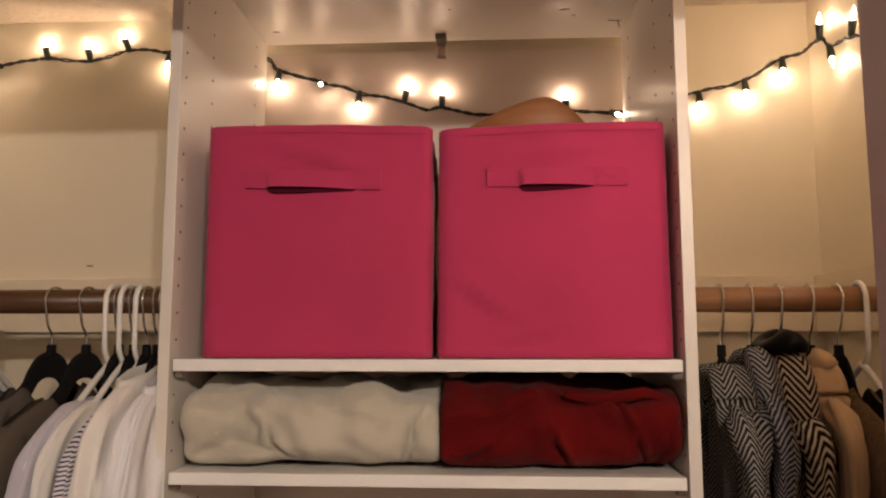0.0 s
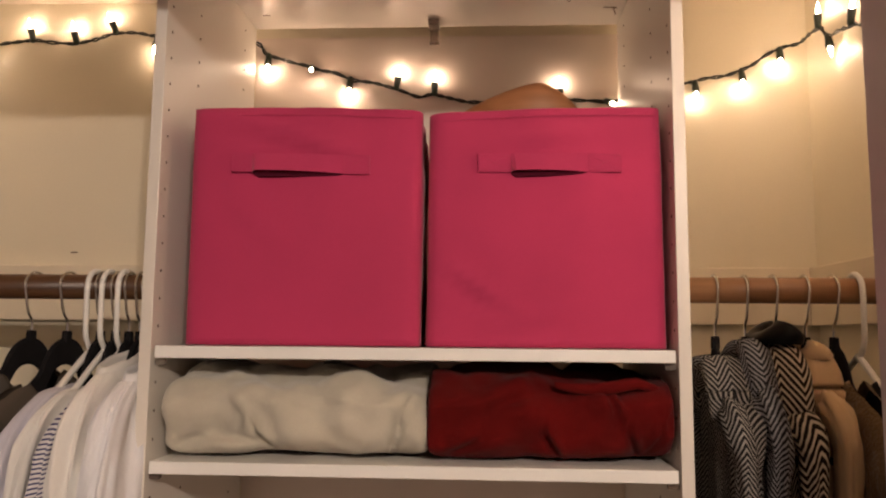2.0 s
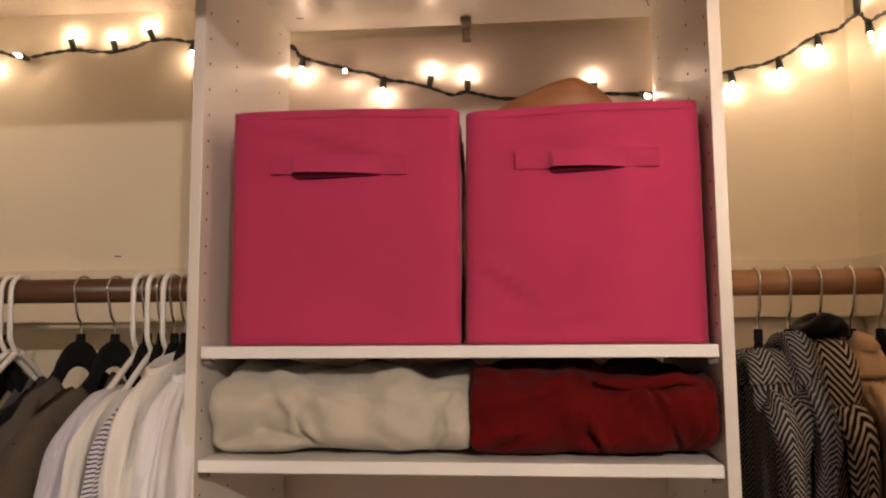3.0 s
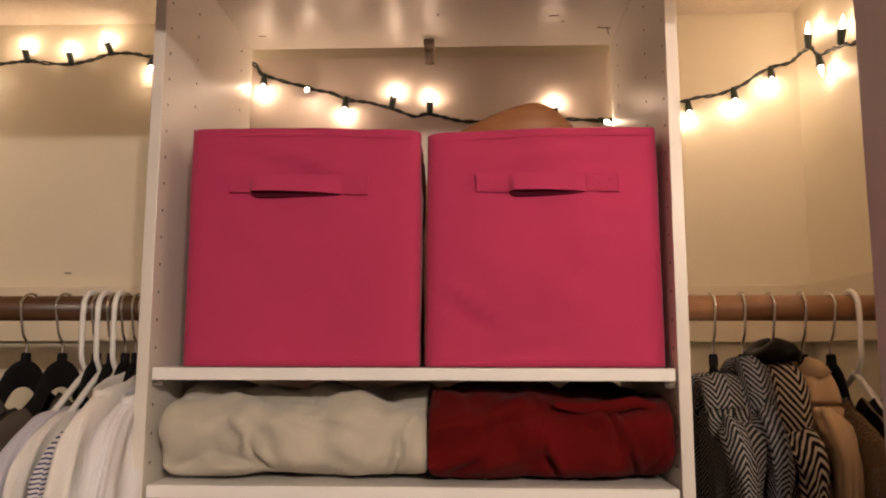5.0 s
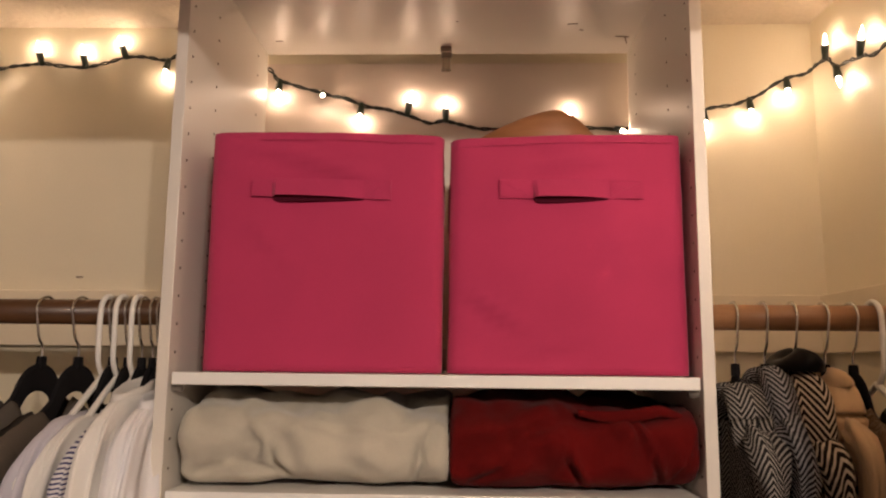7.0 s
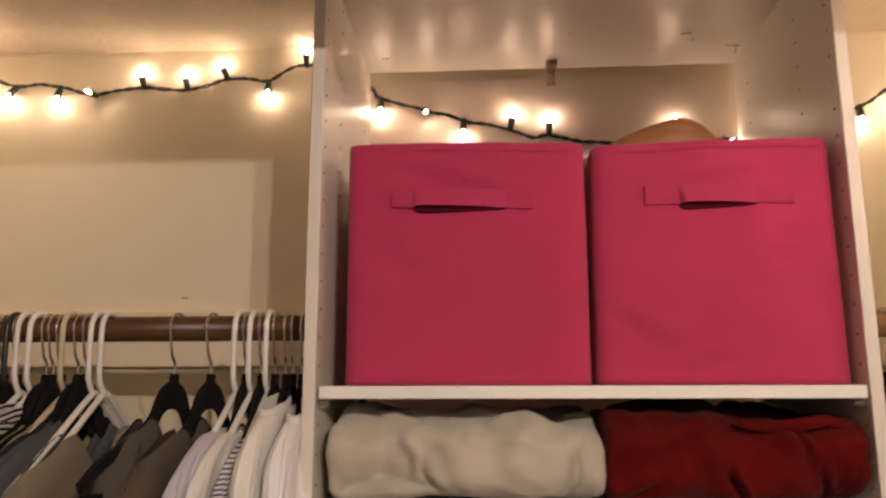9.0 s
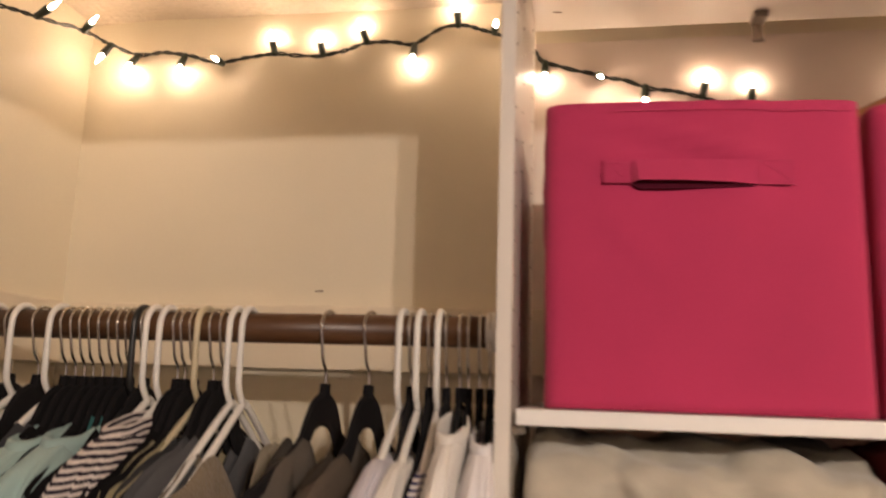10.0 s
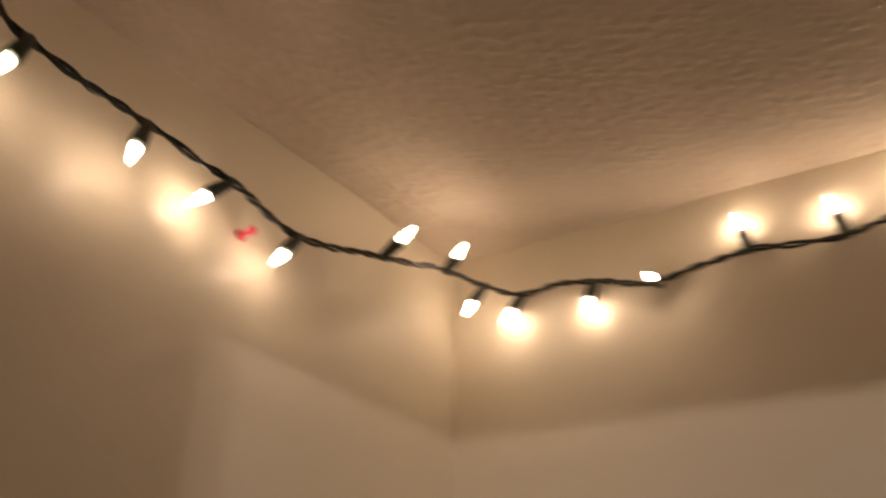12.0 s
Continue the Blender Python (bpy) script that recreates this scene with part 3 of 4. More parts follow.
# ---- hangers ----
def hook_curve(stem_low, r=0.0195, lean=0.0):
    """Points of a hook over the rod, in the y-z plane, round the origin at the rod's axis."""
    pts = [(0, -math.cos(radians(-40 + 15.5 * i)) * -r, math.sin(radians(-40 + 15.5 * i)) * r) for i in range(15)]
    last = pts[-1]
    pts += [(0, last[1] + 0.003, last[2] - 0.012), (lean * 0.3, -0.010, -0.034), (lean * 0.5, -0.001, -0.045), (lean, 0, -0.056), (lean, 0, stem_low)]
    return pts


def swept_hook(rad, stem_low, n=8):
    return tube(bmesh.new(), smooth_path(hook_curve(stem_low), 0.004), rad, n)


def flat_strip(bm, pts, wide, thick):
    """A flat bar in the y-z plane along points (y, z)."""
    pts = [Vector((0, p[0], p[1])) for p in pts]
    rings = []
    for i, p in enumerate(pts):
        d = (pts[min(i + 1, len(pts) - 1)] - pts[max(i - 1, 0)]).normalized()
        w = Vector((0, -d.z, d.y)) * (wide[i] if isinstance(wide, list) else wide) / 2
        t = Vector((thick / 2, 0, 0))
        rings.append([p - w * 0.8 - t, p - w - t * 0.3, p - w + t * 0.3, p - w * 0.8 + t, p + w * 0.8 + t, p + w + t * 0.3, p + w - t * 0.3, p + w * 0.8 - t])
    return loft(bm, rings)


OUTER_ARM = ((0.0, -0.068), (0.014, -0.070), (0.030, -0.079), (0.042, -0.095), (0.052, -0.113), (0.082, -0.134), (0.117, -0.148), (0.150, -0.163), (0.175, -0.182))
INNER_ARM = ((0.0, -0.103), (0.010, -0.104), (0.021, -0.110), (0.030, -0.123), (0.042, -0.138), (0.075, -0.151), (0.113, -0.163), (0.145, -0.178), (0.168, -0.194))


def flocked_arm(bm, s, grow):
    """One half of a flocked hanger: a rounded hump at the neck that flares into the shoulder."""
    a = smooth_path([(0, y * grow, z) for y, z in OUTER_ARM], 0.006)
    b = smooth_path([(0, y * grow, z) for y, z in INNER_ARM], 0.006)
    n = 34
    rings = []
    for i in range(n + 1):
        p, q = a[round(i * (len(a) - 1) / n)], b[round(i * (len(b) - 1) / n)]
        d = (p - q) * 0.14
        t = Vector((0.0028, 0, 0))
        ring = [p - d - t, p - t * 0.3, p + t * 0.3, p - d + t, q + d + t, q + t * 0.3, q - t * 0.3, q + d - t]
        rings.append([(v.x, v.y * s, v.z) for v in ring])
    return loft(bm, rings)


TEMPLATE = {}


def hanger(kind, x, tilt=0.0, label="", group="hangers on the rod"):
    """A hanger hung on the rod: flocked with a steel hook, or tubular plastic. Its origin is the rod's axis."""
    if kind in TEMPLATE:
        ob = copy_thing(TEMPLATE[kind], pose(x, ROD_Y, ROD_Z, tilt * 0.3, 0, tilt))
        return ob
    th = thing("clothes_hanger", (0, 0, 0), label, "hanger", group)
    if kind.startswith("flocked"):
        wide = {"flocked": 0.17, "flocked_narrow": 0.14, "flocked_short": 0.088}[kind]
        part("hook", swept_hook(0.0018, -0.066), M_CHROME, th, "thin chrome hook", smooth=True)
        bm = bmesh.new()
        grow = wide / 0.175
        for s in (-1, 1):
            flocked_arm(bm, s, grow)
        flat_strip(bm, [(0.008 - wide, -0.199), (-0.08, -0.202), (0.08, -0.202), (wide - 0.008, -0.199)], 0.009, 0.005)
        flat_strip(bm, [(0, -0.0585), (0, -0.061), (0, -0.066), (0, -0.074)], [0.008, 0.011, 0.012, 0.014], 0.0085)
        part("frame", bm, M_VELVET, th, "black flocked shoulder frame")
    else:
        mat = {"white": M_WHITE_PLASTIC, "cream": M_CREAM_PLASTIC, "black": M_BLACK_PLASTIC}[kind]
        pts = [(0, math.cos(radians(-40 + 15.5 * i)) * 0.0208, math.sin(radians(-40 + 15.5 * i)) * 0.0208) for i in range(15)]
        pts += [(0, -0.021, -0.015), (0, -0.020, -0.040), (0, -0.018, -0.064), (0, -0.009, -0.078), (0, -0.001, -0.088)]
        part("hook", tube(bmesh.new(), smooth_path(pts, 0.004), 0.0036, 10), mat, th, smooth=True)
        bm = bmesh.new()
        loop = [(0, 0.0, -0.082)]
        for s in (1,):
            loop += [(0, 0.025, -0.097), (0, 0.09, -0.143), (0, 0.150, -0.183), (0, 0.166, -0.194), (0, 0.163, -0.204), (0, 0.15, -0.207), (0, 0, -0.208),
                     (0, -0.15, -0.207), (0, -0.163, -0.204), (0, -0.166, -0.194), (0, -0.150, -0.183), (0, -0.09, -0.143), (0, -0.025, -0.097), (0, 0, -0.082)]
        tube(bm, smooth_path(loop, 0.01), 0.0042, 9)
        part("frame", bm, mat, th, smooth=True)
    th.matrix_basis = pose(x, ROD_Y, ROD_Z, 0, 0, tilt)
    TEMPLATE[kind] = th
    return th


# ---- garments ----
def shoulder_line(y, reach):
    """Height of a hanger's shoulder at y from its middle, below the rod's axis."""
    y = min(abs(y) * 0.175 / reach, 0.175)
    for (a, za), (b, zb) in zip(OUTER_ARM, OUTER_ARM[1:]):
        if y <= b:
            return za + (zb - za) * (y - a) / (b - a) - 0.012
    return OUTER_ARM[-1][1] - 0.012


def garment(name, x, mat, label, neck=-0.098, half=0.174, reach=0.17, thick=0.010, neck_w=0.34, dip=0.05, length=0.62, sleeves=True, collar=None,
            collar_mat=None, seed=0.0, tilt=0.0, category="shirt", lower=0.0, fold=1.0, sleeve_out=0.012, sleeve_r=0.036, sleeve_x=1.15,
            crown=0.034, taper=0.0, narrow=0.2, collar_x=0.92):
    """A garment hanging edge-on from the rod, in the y-z plane of its hanger; its origin is the rod's axis."""
    th = thing(name, (0, 0, 0), label, category, "clothes on the rod")
    n, m = 34, 34
    rings, maps = [], []

    def top_z(u):
        a = abs(u)
        line = shoulder_line(max(a, neck_w) * half, reach) + 0.021
        if a > 0.86:
            line -= 0.020 * ((a - 0.86) / 0.14) ** 2
        if a < neck_w:
            line -= dip * math.cos(math.pi / 2 * (a / neck_w)) ** 1.3
        return line - lower + 0.006 * fold * noise.noise((u * 6, seed, 4.0))

    for j in range(m + 1):
        v = (j / m) ** 1.5
        ring, at = [], []
        for side in (-1, 1):
            for i in range(n + 1):
                u = (i / n * 2 - 1) * (-side)
                at.append((u * half * -side + side * 0.5, top_z(u) + (-0.1 - length - top_z(u)) * v))
                z0 = top_z(u)
                z = z0 + (-0.1 - length - z0) * v
                grow = max(0.006 / thick, 0.40 + 0.60 * math.sqrt(1 - (1 - min(1.0, (z0 - z) / crown)) ** 2))
                body = math.sqrt(max(0.0, 1 - abs(u) ** 5)) * 0.9 + 0.1
                f = (math.sin(u * 9 + seed) * 0.4 + noise.noise((u * 4 + seed, z * 5, side)) * 1.0 + noise.noise((u * 11 + seed, z * 9, side)) * 0.5) * min(1, 0.35 + v * 5) * fold
                off = thick * (grow * body + 0.35 * f) * side
                sway = noise.noise((u * 1.5, z * 4, seed + 3)) * 0.005 * fold
                wide = 1 + 0.05 * v - taper * min(1.0, max(0.0, (z0 - z - 0.05) / 0.08)) + 0.02 * noise.noise((z * 9, seed, side)) * v
                ring.append((off + sway, u * half * wide, z))
        rings.append(ring)
        maps.append(at)
    part("body", cloth_skin(bmesh.new(), rings, maps), mat, th, smooth=True)
    if sleeves:
        for s in (-1, 1):
            tip = shoulder_line(half, reach)
            pts = [(0, s * (half - 0.045), tip + 0.034), (0, s * (half - 0.022), tip + 0.012), (0.0, s * (half - 0.005 + sleeve_out * 0.4), tip - 0.03), (0.001, s * (half + sleeve_out), tip - 0.10),
                   (0.002, s * (half + sleeve_out * 1.1), tip - 0.24), (0.0, s * (half + sleeve_out * 0.8), tip - 0.46)]
            path = smooth_path(pts, 0.014)
            rr, maps = [], []
            bm = bmesh.new()
            for i, p in enumerate(path):
                t = i / (len(path) - 1)
                grow = min(1.0, math.sqrt((t + 0.004) / 0.10)) * (1 - narrow * min(1.0, max(0.0, t - 0.12) / 0.3))
                rim = []
                for k in range(16):
                    a = 2 * math.pi * k / 16
                    q = 1 + 0.3 * noise.noise((math.cos(a) * 1.6 + seed, t * 9, math.sin(a) * 1.6 + s)) * fold
                    rim.append((p[0] + math.cos(a) * thick * sleeve_x * grow * q, p[1] + math.sin(a) * sleeve_r * grow * q, p[2]))
                rr.append(rim)
                maps.append([(0.16 * k / 16, -0.014 * i) for k in range(16)])
            part("sleeve", cloth_skin(bm, rr, maps), mat, th, smooth=True)
    if collar:
        rr, maps = [], []
        for scale, up in ((1.16, 0.0), (1.18, 0.35), (1.08, 0.70), (0.88, 0.93), (0.62, 1.04), (0.36, 1.07), (0.12, 1.04)):
            maps.append([(0.2 * k / 32, (collar[1] + 0.014) * up) for k in range(32)])
            rim = []
            for k in range(32):
                a = 2 * math.pi * k / 32
                near = abs(math.sin(a))
                zz = shoulder_line(neck_w * half, reach) + 0.002 - lower * 0.8 + (collar[1] + 0.014) * up * (1.0 - 0.16 * near ** 2) + 0.005 * (1 - near) + 0.002 * noise.noise((math.cos(a) * 2, math.sin(a) * 2, seed + up))
                rim.append((math.cos(a) * thick * collar_x * scale * (1 + 0.15 * noise.noise((a, seed, 0))), math.sin(a) * collar[0] * scale, zz))
            rr.append(rim)
        part("collar", cloth_skin(bmesh.new(), rr, maps, caps=False), collar_mat or mat, th, "turned-up collar", smooth=True)
    th.matrix_basis = pose(x, ROD_Y, ROD_Z, 0, 0, tilt)
    return th


def roll(bm, path, widths, depths, seed, fold, n=32):
    """A soft padded roll of cloth along a path in the y-z plane, closed and rounded at both ends."""
    rings, maps, run = [], [], 0.0
    last = len(path) - 1
    for i, p in enumerate(path):
        a, b = path[max(0, i - 1)], path[min(last, i + 1)]
        ty, tz = b[1] - a[1], b[2] - a[2]
        ln = math.hypot(ty, tz) or 1.0
        ny, nz = -tz / ln, ty / ln
        t = i / last
        run += ln * 0.5
        k = t * (len(widths) - 1)
        j = min(int(k), len(widths) - 2)
        hw = widths[j] + (widths[j + 1] - widths[j]) * (k - j)
        hd = depths[j] + (depths[j + 1] - depths[j]) * (k - j)
        e = min(1.0, min(i, last - i) * 0.006 / 0.020 + 0.02)
        cap = math.sqrt(1 - (1 - e) ** 2)
        ring, at = [], []
        for q in range(n):
            c = 2 * math.pi * q / n
            w = 1 + fold * (0.35 * noise.noise((math.cos(c) * 1.3 + seed, p[1] * 16 + p[2] * 16, math.sin(c) * 1.3)) + 0.22 * noise.noise((math.cos(c) * 3 + seed, p[2] * 40 + p[1] * 40, math.sin(c) * 3))
                            + 0.16 * math.sin(3 * c + seed * 2 + 2.5 * noise.noise((seed, p[2] * 9, 1.0))) + 0.10 * math.sin(7 * c + seed + 3 * noise.noise((seed, p[2] * 12, 5.0))))
            ring.append((p[0] + math.cos(c) * hw * cap * w, p[1] + ny * math.sin(c) * hd * cap * w, p[2] + nz * math.sin(c) * hd * cap * w))
            at.append((2 * math.pi * max(widths) * q / n * 0.8, -run))
        rings.append(ring)
        maps.append(at)
    return cloth_skin(bm, rings, maps)


SHIRT_SIDE = ((-0.108, 0.070), (-0.112, 0.104), (-0.122, 0.124), (-0.137, 0.145), (-0.163, 0.160), (-0.200, 0.174), (-0.250, 0.183), (-0.40, 0.184), (-0.70, 0.180))


def shirt(x, mat, label, thick, seed, tilt, low=0.0, collar=True):
    """A cotton shirt hanging edge-on with soft pleats and a standing collar; its origin is the rod's axis."""
    th = thing("shirt", (0, 0, 0), label, "shirt", "clothes on the rod")
    side = smooth_path([(0, w, z - low) for z, w in SHIRT_SIDE], 0.007)
    n = 72
    rings, maps = [], []
    for i, p in enumerate(side):
        z, w = p.z, p.y
        a = min(1.0, (side[0].z - z) / 0.05)
        body = thick * (0.25 + 0.75 * math.sqrt(min(1.0, i * 0.007 / 0.03)))
        ring, at = [], []
        for k in range(n):
            c = 2 * math.pi * k / n
            cy, cx = math.sin(c), math.cos(c)
            ridge = 1 - 2.6 * abs(noise.noise((cx * 2.2 + seed, cy * 2.6 + seed * 0.3, z * 3.0 + cx)))
            small = 1 - 2.6 * abs(noise.noise((cx * 6 + seed, cy * 4, z * 5 + seed)))
            f = a * (0.58 * ridge + 0.40 * small)
            yy = math.copysign(abs(cy) ** 0.55, cy) * w
            ring.append((math.copysign(abs(cx) ** 0.8, cx) * body * (1 + f) + 0.004 * noise.noise((cy * 1.2, z * 5, seed)), yy + math.copysign(0.028 * f, cy), z + 0.004 * noise.noise((cy * 3 + seed, cx, 2)) * (1 - a)))
            at.append((0.36 * k / n, z))
        rings.append(ring)
        maps.append(at)
    bm = cloth_skin(bmesh.new(), rings, maps)
    bm.faces.new([v for v in list(bm.verts)[:n]])
    part("body", bm, mat, th, smooth=True)
    if collar:
        rings, maps = [], []
        for grow, up in ((1.10, -0.016), (1.12, -0.002), (1.04, 0.007), (0.92, 0.0075), (0.86, 0.002), (0.84, -0.014)):
            ring = []
            for k in range(40):
                c = 2 * math.pi * k / 40
                y = math.sin(c) * 0.050 * grow - 0.052
                ring.append((math.cos(c) * thick * 1.02 * grow * (1 + 0.12 * noise.noise((c, seed, 1))), y, -0.102 - low + up + 0.20 * (y + 0.05) + 0.003 * noise.noise((c * 1.5, seed, 3))))
            rings.append(ring)
            maps.append([(0.3 * k / 40, up) for k in range(40)])
        part("collar", cloth_skin(bmesh.new(), rings, maps, caps=False), mat, th, "standing collar band", smooth=True)
    th.matrix_basis = pose(x, ROD_Y, ROD_Z, 0, 0, tilt)
    return th


def coat(x, mat, label, top, drop, seed, tilt, wide=0.022, collar_mat=None, collar=None):
    """A coat seen edge-on: a rolled lapel over the hanger, a sleeve cap standing out below it, and a slim sleeve."""
    th = thing("coat", (0, 0, 0), label, "coat", "clothes on the rod")
    for sg in (-1, 1):
        path = smooth_path([(0, sg * 0.004, top - 0.020), (0, sg * 0.028, top - 0.019), (0, sg * 0.042, top - 0.032), (0.001, sg * 0.049, top - 0.052), (0.002, sg * 0.051, top - drop - 0.004), (0.001, sg * 0.047, top - drop - 0.035)], 0.005)
        part("lapel", roll(bmesh.new(), path, [wide * 0.85, wide, wide * 1.05, wide, wide * 0.85], [0.017] * 5, seed + sg, 0.35), mat, th, smooth=True)
        zc = top - drop
        path = smooth_path([(0.0, sg * 0.046, zc - 0.014), (0.002, sg * 0.066, zc - 0.019), (0.004, sg * 0.082, zc - 0.032), (0.006, sg * 0.090, zc - 0.056), (0.005, sg * 0.090, zc - 0.10), (0.003, sg * 0.086, zc - 0.22), (0.002, sg * 0.080, zc - 0.50)], 0.006)
        part("sleeve", roll(bmesh.new(), path, [wide * 0.6, wide * 0.84, wide * 0.66, wide * 0.56] + [wide * 0.5] * 14, [0.015, 0.019] + [0.020] * 16, seed + 5 * sg, 0.9), mat, th, smooth=True)
    rings, maps = [], []
    for j in range(22):
        z = top - 0.05 - 0.6 * j / 21
        ring = []
        for k in range(28):
            c = 2 * math.pi * k / 28
            f = 1 + 0.4 * noise.noise((math.cos(c) * 2 + seed, math.sin(c) * 2, z * 6))
            ring.append((math.copysign(abs(math.cos(c)) ** 0.7, math.cos(c)) * wide * 0.5 * f, math.copysign(abs(math.sin(c)) ** 0.6, math.sin(c)) * 0.055, z))
        rings.append(ring)
        maps.append([(0.3 * k / 28, -z) for k in range(28)])
    part("body", cloth_skin(bmesh.new(), rings, maps), mat, th, smooth=True)
    if collar:
        wx, wy, z0, z1 = collar
        rings, maps = [], []
        for e, sc in ((0.0, 1.0), (0.3, 1.06), (0.6, 1.0), (0.82, 0.85), (0.95, 0.60), (1.0, 0.32), (1.0, 0.06)):
            ring = []
            for k in range(32):
                c = 2 * math.pi * k / 32
                f = 1 + 0.10 * noise.noise((math.cos(c) * 1.6 + seed, math.sin(c) * 1.6, e * 2))
                arch = 0.014 * abs(math.cos(c)) ** 2
                ring.append((math.cos(c) * wx * sc * f, math.sin(c) * wy * sc * f, z0 + (z1 - z0) * e - arch * e))
            rings.append(ring)
            maps.append([(0.2 * k / 32, 0.05 * e) for k in range(32)])
        part("collar", cloth_skin(bmesh.new(), rings, maps, caps=False), collar_mat or mat, th, "turned-up collar", smooth=True)
    th.matrix_basis = pose(x, ROD_Y, ROD_Z, 0, 0, tilt)
    return th


# what hangs on the dark rod, from the tower outwards: hanger, place, garment
rng = random.Random(4)
FLOCK = "black flocked hanger with a chrome hook on the rod"
LEFT_ROW = [
    ("flocked_narrow", -0.338, "shirt", M_SHIRT, "white cotton shirt with soft folds on a black hanger", 0.013, {"low": 0.004}),
    ("flocked_narrow", -0.349, "", None, "", 0, {}),
    ("flocked_narrow", -0.361, "", None, "", 0, {}),
    ("flocked_narrow", -0.370, "shirt", M_SHIRT_IVORY, "white shirt with a rounded collar band on a black hanger", 0.0145, {"low": -0.004}),
    ("flocked_narrow", -0.384, "", None, "", 0, {}),
    ("white", -0.392, "shirt", M_STRIPED, "white shirt with navy stripes on a white hanger", 0.0085, {"low": 0.026, "collar": False}),
    ("flocked_narrow", -0.402, "", None, "", 0, {}),
    ("white", -0.413, "shirt", M_SHIRT_IVORY, "ivory shirt with a rounded collar on a white hanger", 0.009, {"low": 0.020, "collar": False}),
    ("flocked_narrow", -0.422, "", None, "", 0, {}),
    ("white", -0.432, "shirt", M_SHIRT_LILAC, "pale lilac shirt on a white hanger", 0.0115, {"low": 0.018, "collar": False}),
    ("flocked", -0.468, "sweater", M_TAUPE, "taupe sweater with a wide neck on a black hanger", 0.017, {"neck_w": 0.50, "dip": 0.06, "half": 0.152}),
    ("flocked", -0.515, "sweater", M_GREY, "grey-brown sweater with a wide neck on a black hanger", 0.019, {"neck_w": 0.50, "dip": 0.06, "half": 0.118, "sleeve_out": 0.004, "sleeve_r": 0.024}),
    ("white", -0.621, "", None, "", 0, {}),
    ("", -0.566, "sweater", M_KNIT, "oatmeal cable-knit sweater on a white hanger", 0.012, {"neck_w": 0.2, "dip": 0.0, "half": 0.085, "reach": 0.17, "lower": 0.062, "sleeves": False}),
    ("white", -0.607, "cardigan", M_TAN, "tan knitted cardigan on a white hanger", 0.019, {"neck_w": 0.46, "dip": 0.07, "half": 0.170, "lower": 0.006}),
    ("flocked", -0.633, "sweater", M_SLATE, "slate grey sweater on a black hanger", 0.014, {"neck_w": 0.36}),
    ("flocked", -0.645, "jacket", M_SLATE, "slate grey wool jacket on a cream hanger", 0.013, {"neck_w": 0.37}),
    ("cream", -0.658, "sweater", M_OLIVE, "olive-beige jersey sweater on a cream hanger", 0.008, {"neck_w": 0.4}),
    ("flocked", -0.668, "top", M_BLACK, "black jersey top on a black hanger", 0.009, {}),
    ("flocked", -0.679, "", None, "", 0, {}),
    ("flocked", -0.688, "", None, "", 0, {}),
    ("white", -0.703, "shirt", M_ZEBRA, "black and white striped shirt on a white hanger", 0.014, {"low": 0.004}),
    ("white", -0.720, "top", M_BLACK, "black jersey top on a white hanger", 0.009, {}),
    ("flocked", -0.728, "", None, "", 0, {}),
    ("black", -0.735, "shirt", M_ZEBRA, "black and white striped blouse on a black plastic hanger", 0.011, {"low": 0.030, "collar": False}),
    ("flocked", -0.747, "top", M_BLACK, "black jersey top on a black hanger", 0.008, {}),
    ("flocked", -0.757, "top", M_TEAL, "teal jersey top on a black hanger", 0.006, {"lower": 0.012, "half": 0.12, "sleeves": False}),
    ("flocked", -0.768, "shirt", M_MINT, "mint green blouse on a black hanger", 0.020, {"low": 0.016}),
    ("flocked", -0.780, "top", M_BLACK, "black jersey top on a black hanger", 0.007, {"half": 0.155, "sleeve_r": 0.026}),
    ("flocked", -0.792, "", None, "", 0, {}),
    ("flocked", -0.803, "shirt", M_MINT, "mint green blouse on a black hanger", 0.022, {"low": 0.020}),
    ("flocked", -0.814, "top", M_BLACK, "black jersey top on a black hanger", 0.008, {}),
    ("flocked", -0.826, "sweater", M_SLATE, "slate grey sweater on a black hanger", 0.008, {}),
    ("white", -0.838, "top", M_BLACK, "black jersey top on a white hanger", 0.009, {}),
    ("flocked", -0.861, "sweater", M_GREY, "grey-brown sweater on a black hanger", 0.009, {}),
    ("white", -0.886, "shirt", M_SHIRT_IVORY, "ivory shirt on a white hanger", 0.010, {"low": 0.010}),
    ("flocked", -0.897, "top", M_BLACK, "black jersey top on a black hanger", 0.008, {}),
    ("white", -0.924, "sweater", M_SLATE, "slate grey sweater on a white hanger", 0.012, {}),
    ("flocked", -0.942, "top", M_BLACK, "black jersey top on a black hanger", 0.009, {}),
    ("flocked", -0.999, "sweater", M_TAUPE, "taupe sweater on a black hanger", 0.014, {}),
    ("white", -1.025, "top", M_BLACK, "black jersey top on a white hanger", 0.010, {}),
]
HANGER_LABEL = {"flocked": FLOCK, "flocked_short": "small black flocked hanger with a chrome hook", "flocked_narrow": "narrow black flocked hanger with a chrome hook", "white": "white tubular plastic hanger on the rod", "cream": "cream plastic hanger on the rod", "black": "black plastic hanger on the rod"}
for i, (kind, x, name, mat, label, thick, more) in enumerate(LEFT_ROW):
    turn = -8.0 if x in (-0.468, -0.515) else 2.5 * math.sin(x * 31)
    if kind:
        hanger(kind, x, turn, HANGER_LABEL[kind])
    if name == "shirt":
        shirt(x, mat, label, thick, i * 1.7, turn, **more)
    elif mat:
        garment(name, x, mat, label, thick=thick, seed=i * 1.7, tilt=turn, category=name, **more)

